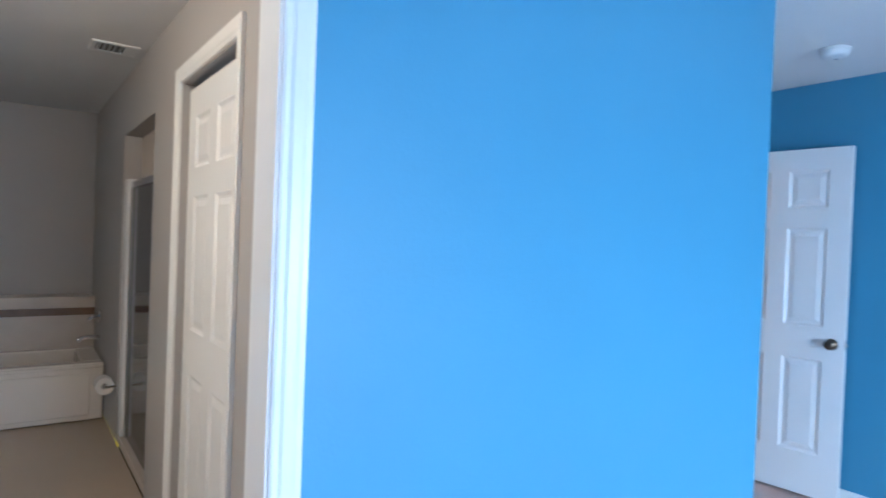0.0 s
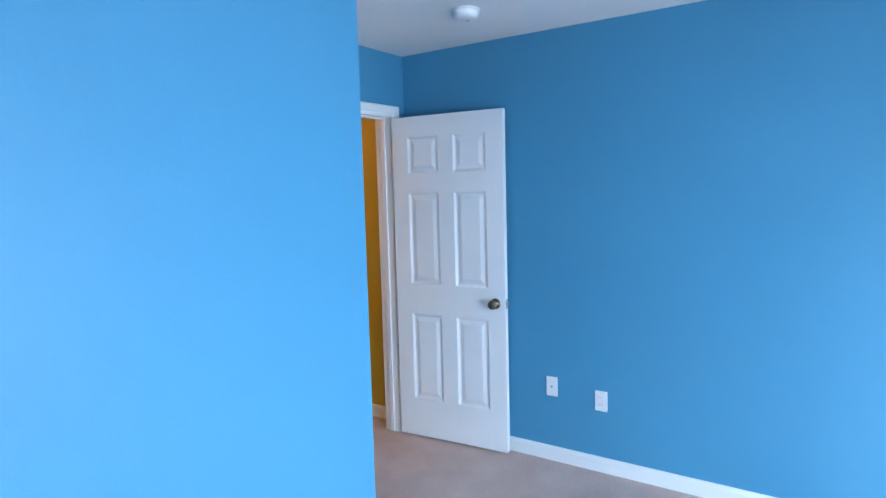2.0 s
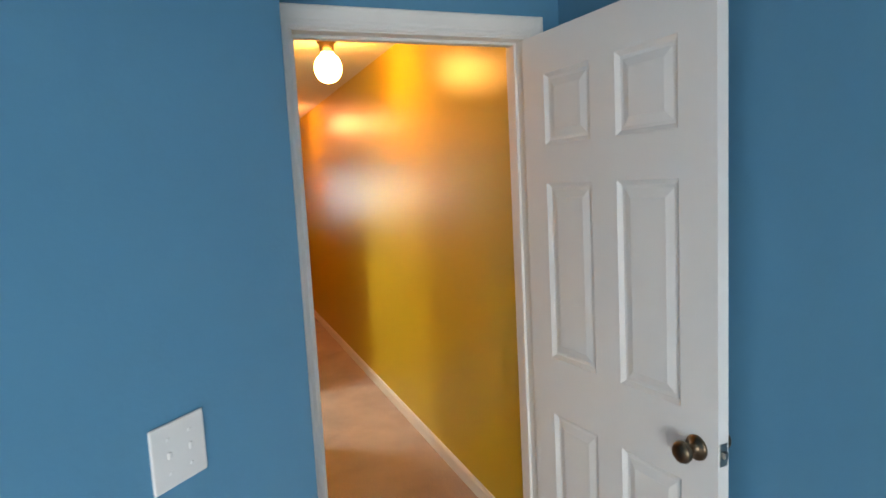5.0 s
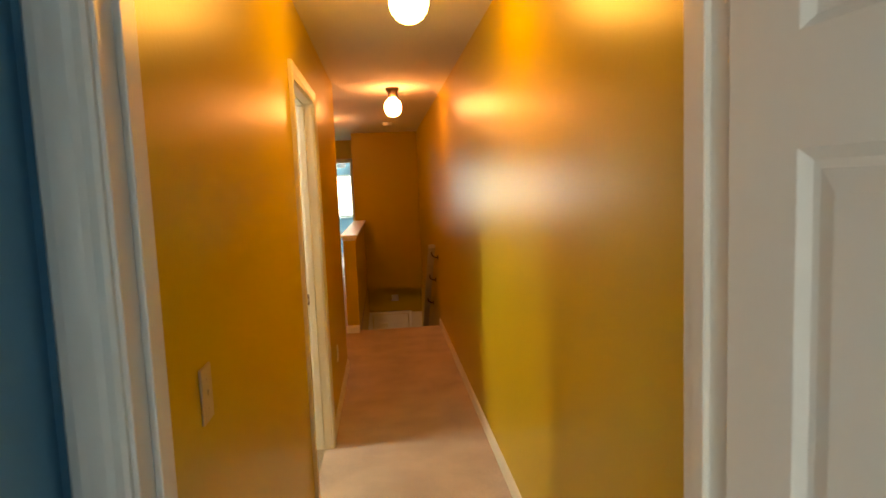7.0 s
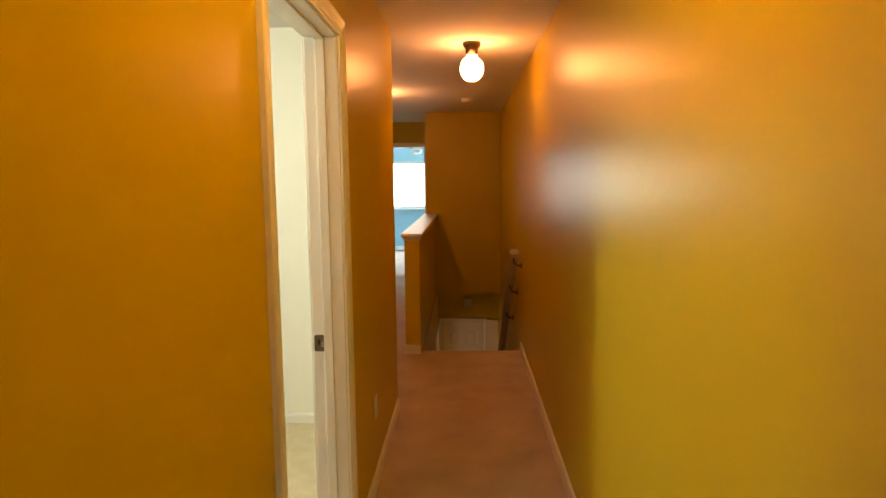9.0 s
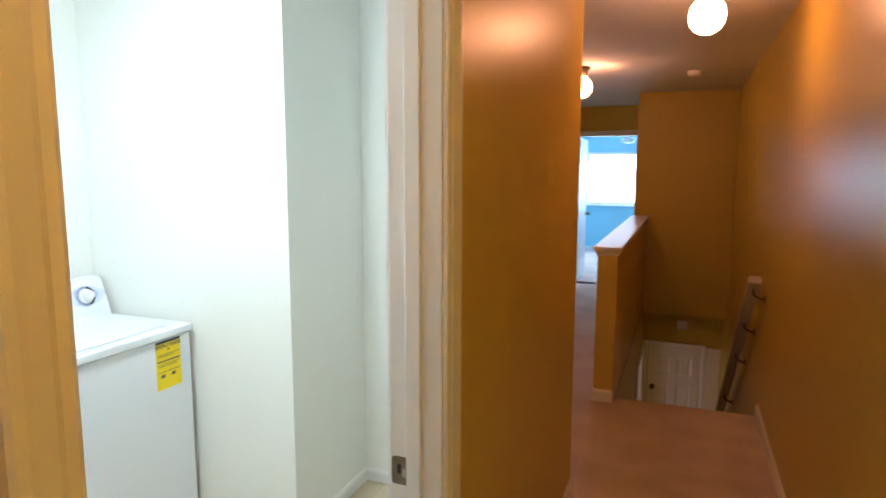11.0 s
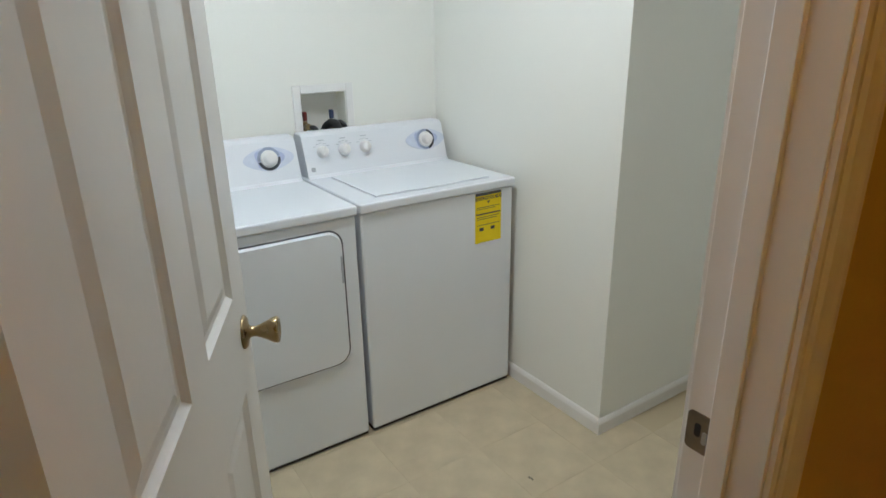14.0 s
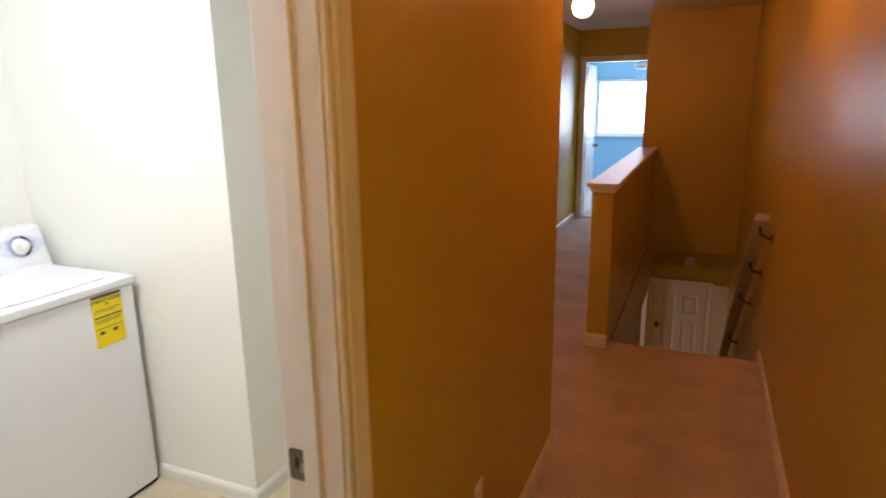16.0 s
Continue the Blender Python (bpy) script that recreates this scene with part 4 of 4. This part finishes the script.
tagged(link("cold_water_hose", tube(curve_points([(bx - 0.012, by0 + 0.154, bz0 + 0.062), (bx + 0.006, by0 + 0.172, bz0 + 0.075), (bx + 0.018, by0 + 0.190, bz0 + 0.03), (bx + 0.004, by0 + 0.20, bz0 - 0.15), (bx + 0.004, by0 + 0.20, 0.6)], 10), 0.0105), RUBBER, smooth=True), "black rubber water hose behind the washer", "hose")
tagged(link("drain_hose", tube(curve_points([(bx - 0.03, by0 + 0.105, bz0 + 0.012), (bx - 0.02, by0 + 0.115, bz0 + 0.055), (bx + 0.010, by0 + 0.13, bz0 + 0.075), (bx + 0.022, by0 + 0.15, bz0 + 0.05), (bx + 0.02, by0 + 0.17, bz0 - 0.1), (bx + 0.02, by0 + 0.18, 0.55)], 12), 0.019), RUBBER, smooth=True), "thick black drain hose hooked into the box", "hose")

L = thing("laundry_ceiling_light", pose(-1.08, 2.75, H), "lit round flush ceiling light of the laundry", "ceiling lamp")
part("base", lathe([(0, 0), (0.16, 0), (0.16, -0.02), (0, -0.02)], 32), PLASTIC, L)
part("diffuser", lathe([(0.150, -0.0205), (0.150, -0.045), (0.120, -0.075), (0.06, -0.09), (0, -0.093)], 32), LAUNDRY_LAMP, L, "glowing white diffuser", True)

bm = bmesh.new()
for k, (dx, dy) in enumerate(((0.0, 0.0), (0.007, 0.004), (0.013, 0.003))):
    box(bm, -0.967 + dx, 3.321 + dy, 0.0005, -0.957 + dx, 3.328 + dy, 0.004 - 0.0006 * k, bevel=0.001, seg=1)
tagged(link("lint_crumb", bm, LINT), "small grey-brown crumb of lint on the laundry floor", "debris")

# ---- bathroom ----
tub = thing("bathtub", pose(0, 0, 0), "white bathtub with a panelled front set before a tiled ledge", "bathtub")
TY0, TY1, TZ = 2.88, 3.62, 0.42
bm = bmesh.new()
cx = XB - 1.0
box(bm, cx - 0.99, TY0, 0, cx + 0.99, TY0 + 0.10, TZ, bevel=0.012)
box(bm, cx - 0.99, TY1 - 0.10, 0, cx + 0.99, TY1, TZ, bevel=0.012)
box(bm, cx - 0.99, TY0 + 0.09, 0, cx - 0.85, TY1 - 0.09, TZ, bevel=0.012)
box(bm, cx + 0.85, TY0 + 0.09, 0, cx + 0.99, TY1 - 0.09, TZ, bevel=0.012)
box(bm, cx - 0.86, TY0 + 0.09, 0, cx + 0.86, TY1 - 0.09, 0.08, bevel=0.02)
part("basin", bm, ACRYLIC, tub)
part("front_panel", boxed(cx - 0.90, TY0 - 0.012, 0.04, cx + 0.90, TY0 + 0.004, TZ - 0.07, bevel=0.008), ACRYLIC, tub)
part("rim_moulding", boxed(cx - 0.97, TY0 - 0.018, TZ - 0.035, cx + 0.985, TY0 + 0.002, TZ - 0.012, bevel=0.006), ACRYLIC, tub)
sur = thing("tub_surround", pose(0, 0, 0), "beige tiled ledge and backsplash behind the tub", "tile surround")
part("ledge", boxed(XB - 2.0, TY1 + 0.002, 0, XB - 0.004, 3.895, 0.835, bevel=0.004), TUB_TILE, sur)
part("band", boxed(XB - 2.0, TY1 - 0.006, 0.685, XB - 0.006, TY1 + 0.001, 0.745), BROWN_BAND, sur, "dark brown tile band")
spout = thing("tub_faucet", pose(XB, 3.30, 0), "chrome tub spout and lever on the side wall", "faucet")
part("spout", tube(curve_points([(-0.002, 0, 0.54), (-0.06, 0, 0.545), (-0.12, 0, 0.538), (-0.15, 0, 0.515)], 8), 0.017), CHROME, spout, "", True)
part("lever_plate", lathe([(0, 0), (0.055, 0), (0.052, 0.012), (0.02, 0.02), (0, 0.02)], 24, m=pose(0, 0, 0.71, 0, -90)), CHROME, spout, "", True)
part("lever", tube([(-0.02, 0, 0.71), (-0.05, 0, 0.705), (-0.08, 0, 0.675)], 0.012), CHROME, spout, "", True)
tp = thing("toilet_paper_holder", pose(XB, 2.40, 0.36), "white paper roll on a chrome wall holder", "toilet paper")
part("arm", boxed(-0.075, -0.075, -0.008, -0.001, -0.062, 0.008, bevel=0.003), CHROME, tp)
part("arm", boxed(-0.075, 0.062, -0.008, -0.001, 0.075, 0.008, bevel=0.003), CHROME, tp)
part("paper_roll", lathe([(0.020, -0.055), (0.056, -0.055), (0.056, 0.055), (0.020, 0.055), (0.020, -0.055)], 28, m=pose(-0.066, 0, 0, 90)), PAPER, tp)
sh = thing("shower_door", pose(0, 0, 0), "framed smoked glass shower door standing in its opening", "shower door")
part("frame_post", boxed(XB + 0.012, 2.205, 0.05, XB + 0.075, 2.296, 1.74, bevel=0.004, seg=1), PLASTIC, sh, "white side post")
part("edge_rail", boxed(XB + 0.034, 2.170, 0.05, XB + 0.060, 2.2045, 1.70, bevel=0.003, seg=1), STEEL, sh)
part("frame_post", boxed(XB + 0.03, 1.264, 0.05, XB + 0.065, 1.304, 1.72, bevel=0.003, seg=1), CHROME, sh)
part("header_rail", boxed(XB + 0.03, 1.305, 1.68, XB + 0.065, 2.169, 1.72, bevel=0.003, seg=1), CHROME, sh)
part("threshold", boxed(XB + 0.004, 1.264, 0.0, XB + 0.10, 2.296, 0.049, bevel=0.003, seg=1), TUB_TILE, sh)
part("glass_panel", boxed(XB + 0.044, 1.305, 0.05, XB + 0.050, 2.169, 1.68), SHOWER_DARK, sh, "smoked glass")
vent = thing("ceiling_vent", pose(-2.505, 1.60, 2.41), "white slatted air vent in the bathroom ceiling", "vent")
part("frame", boxed(-0.115, -0.11, -0.010, 0.115, -0.085, 0.0, bevel=0.002, seg=1), TRIM, vent)
part("frame", boxed(-0.115, 0.085, -0.010, 0.115, 0.11, 0.0, bevel=0.002, seg=1), TRIM, vent)
part("frame", boxed(-0.115, -0.084, -0.010, -0.085, 0.084, 0.0, bevel=0.002, seg=1), TRIM, vent)
part("frame", boxed(0.045, -0.084, -0.010, 0.115, 0.084, 0.0, bevel=0.002, seg=1), TRIM, vent)
# no real hole: a dark sheet paints the shade behind the slats
part("duct", boxed(-0.084, -0.083, -0.0015, 0.044, 0.083, -0.0005), GREY_GAP, vent, "dark sheet drawing the shaded duct opening")
for i in range(5):
    bm = boxed(-0.0015, -0.083, -0.009, 0.0015, 0.083, 0.005)
    bm.transform(pose(-0.072 + i * 0.026, 0, -0.004, 0, 40, 0))
    part("slat", bm, TRIM, vent)
L = thing("bath_wall_light", pose(-4.4, -0.3, 2.14, 0, -90, 0), "lit warm glass wall light of the bathroom", "wall lamp")
part("base", lathe([(0, 0), (0.13, 0), (0.13, -0.02), (0, -0.02)], 28), BRONZE, L)
part("diffuser", lathe([(0.12, -0.0205), (0.12, -0.04), (0.09, -0.075), (0, -0.09)], 28), BATH_LAMP, L, "", True)

# ---- far bedroom ----
fan = thing("ceiling_fan", pose(-0.48, 12.6, H), "white five-blade ceiling fan with a light bowl", "ceiling fan")
part("canopy", lathe([(0, 0), (0.07, 0), (0.065, -0.03), (0.02, -0.05), (0, -0.05)], 24), TRIM, fan, "", True)
part("rod", lathe([(0, -0.04), (0.013, -0.04), (0.013, -0.17), (0, -0.17)], 14), TRIM, fan)
part("motor", lathe([(0, -0.16), (0.07, -0.165), (0.11, -0.19), (0.11, -0.25), (0.08, -0.28), (0, -0.285)], 28), BRONZE, fan, "dark motor housing", True)
part("light_bowl", lathe([(0, -0.285), (0.06, -0.29), (0.11, -0.31), (0.115, -0.34), (0.08, -0.39), (0, -0.405)], 28), PLASTIC, fan, "white glass bowl", True)
for i in range(5):
    m = pose(0, 0, 0, 0, 0, 72 * i + 20)
    bm = prism(rounded_rect(0.46, 0.125, 0.04, 4), -0.003, 0.003)
    bm.transform(m @ Matrix.Translation((0.40, 0, -0.245)) @ pose(0, 0, 0, 80, 0, 0))
    bl = part("blade", bm, TRIM, fan)
    bm = boxed(0.09, -0.015, -0.25, 0.20, 0.015, -0.243)
    bm.transform(m)
    part("blade_iron", bm, BRONZE, bl)

# ---- laundry floor tiles ----
slab("floor_laundry", [(-2.1, 1.75, XL - 0.06, 4.31)], -0.06, -0.0016, JOINT, "beige laundry floor in large square tiles")
fl = bpy.data.objects["floor_laundry"]
tiles = {}
TS = 0.305
for i in range(8):
    for j in range(10):
        x0, y0 = -2.1 + i * TS, 1.75 + j * TS
        x1, y1 = min(x0 + TS, XL - 0.061), min(y0 + TS, 4.309)
        if x1 - x0 < 0.02 or y1 - y0 < 0.02 or (x0 < -1.01 and y0 > 3.72):
            continue
        key = (round(x1 - x0, 3), round(y1 - y0, 3))
        if key not in tiles:
            w, d = key
            bm = boxed(0.0004, 0.0004, -0.004, w - 0.0004, d - 0.0004, 0.0)
            tiles[key] = bpy.data.meshes.new("tile")
            bm.to_mesh(tiles[key])
            bm.free()
            tiles[key].materials.append(VINYL)
        t_ = new("tile", tiles[key])
        t_.location, t_.parent = (x0, y0, 0.0), fl
tagged(link("threshold_strip", boxed(XL - 0.085, LY0 + 0.001, 0.0, XL - 0.045, LY1 - 0.001, 0.006, bevel=0.002), STEEL), "thin metal strip between carpet and tile", kind="structure")
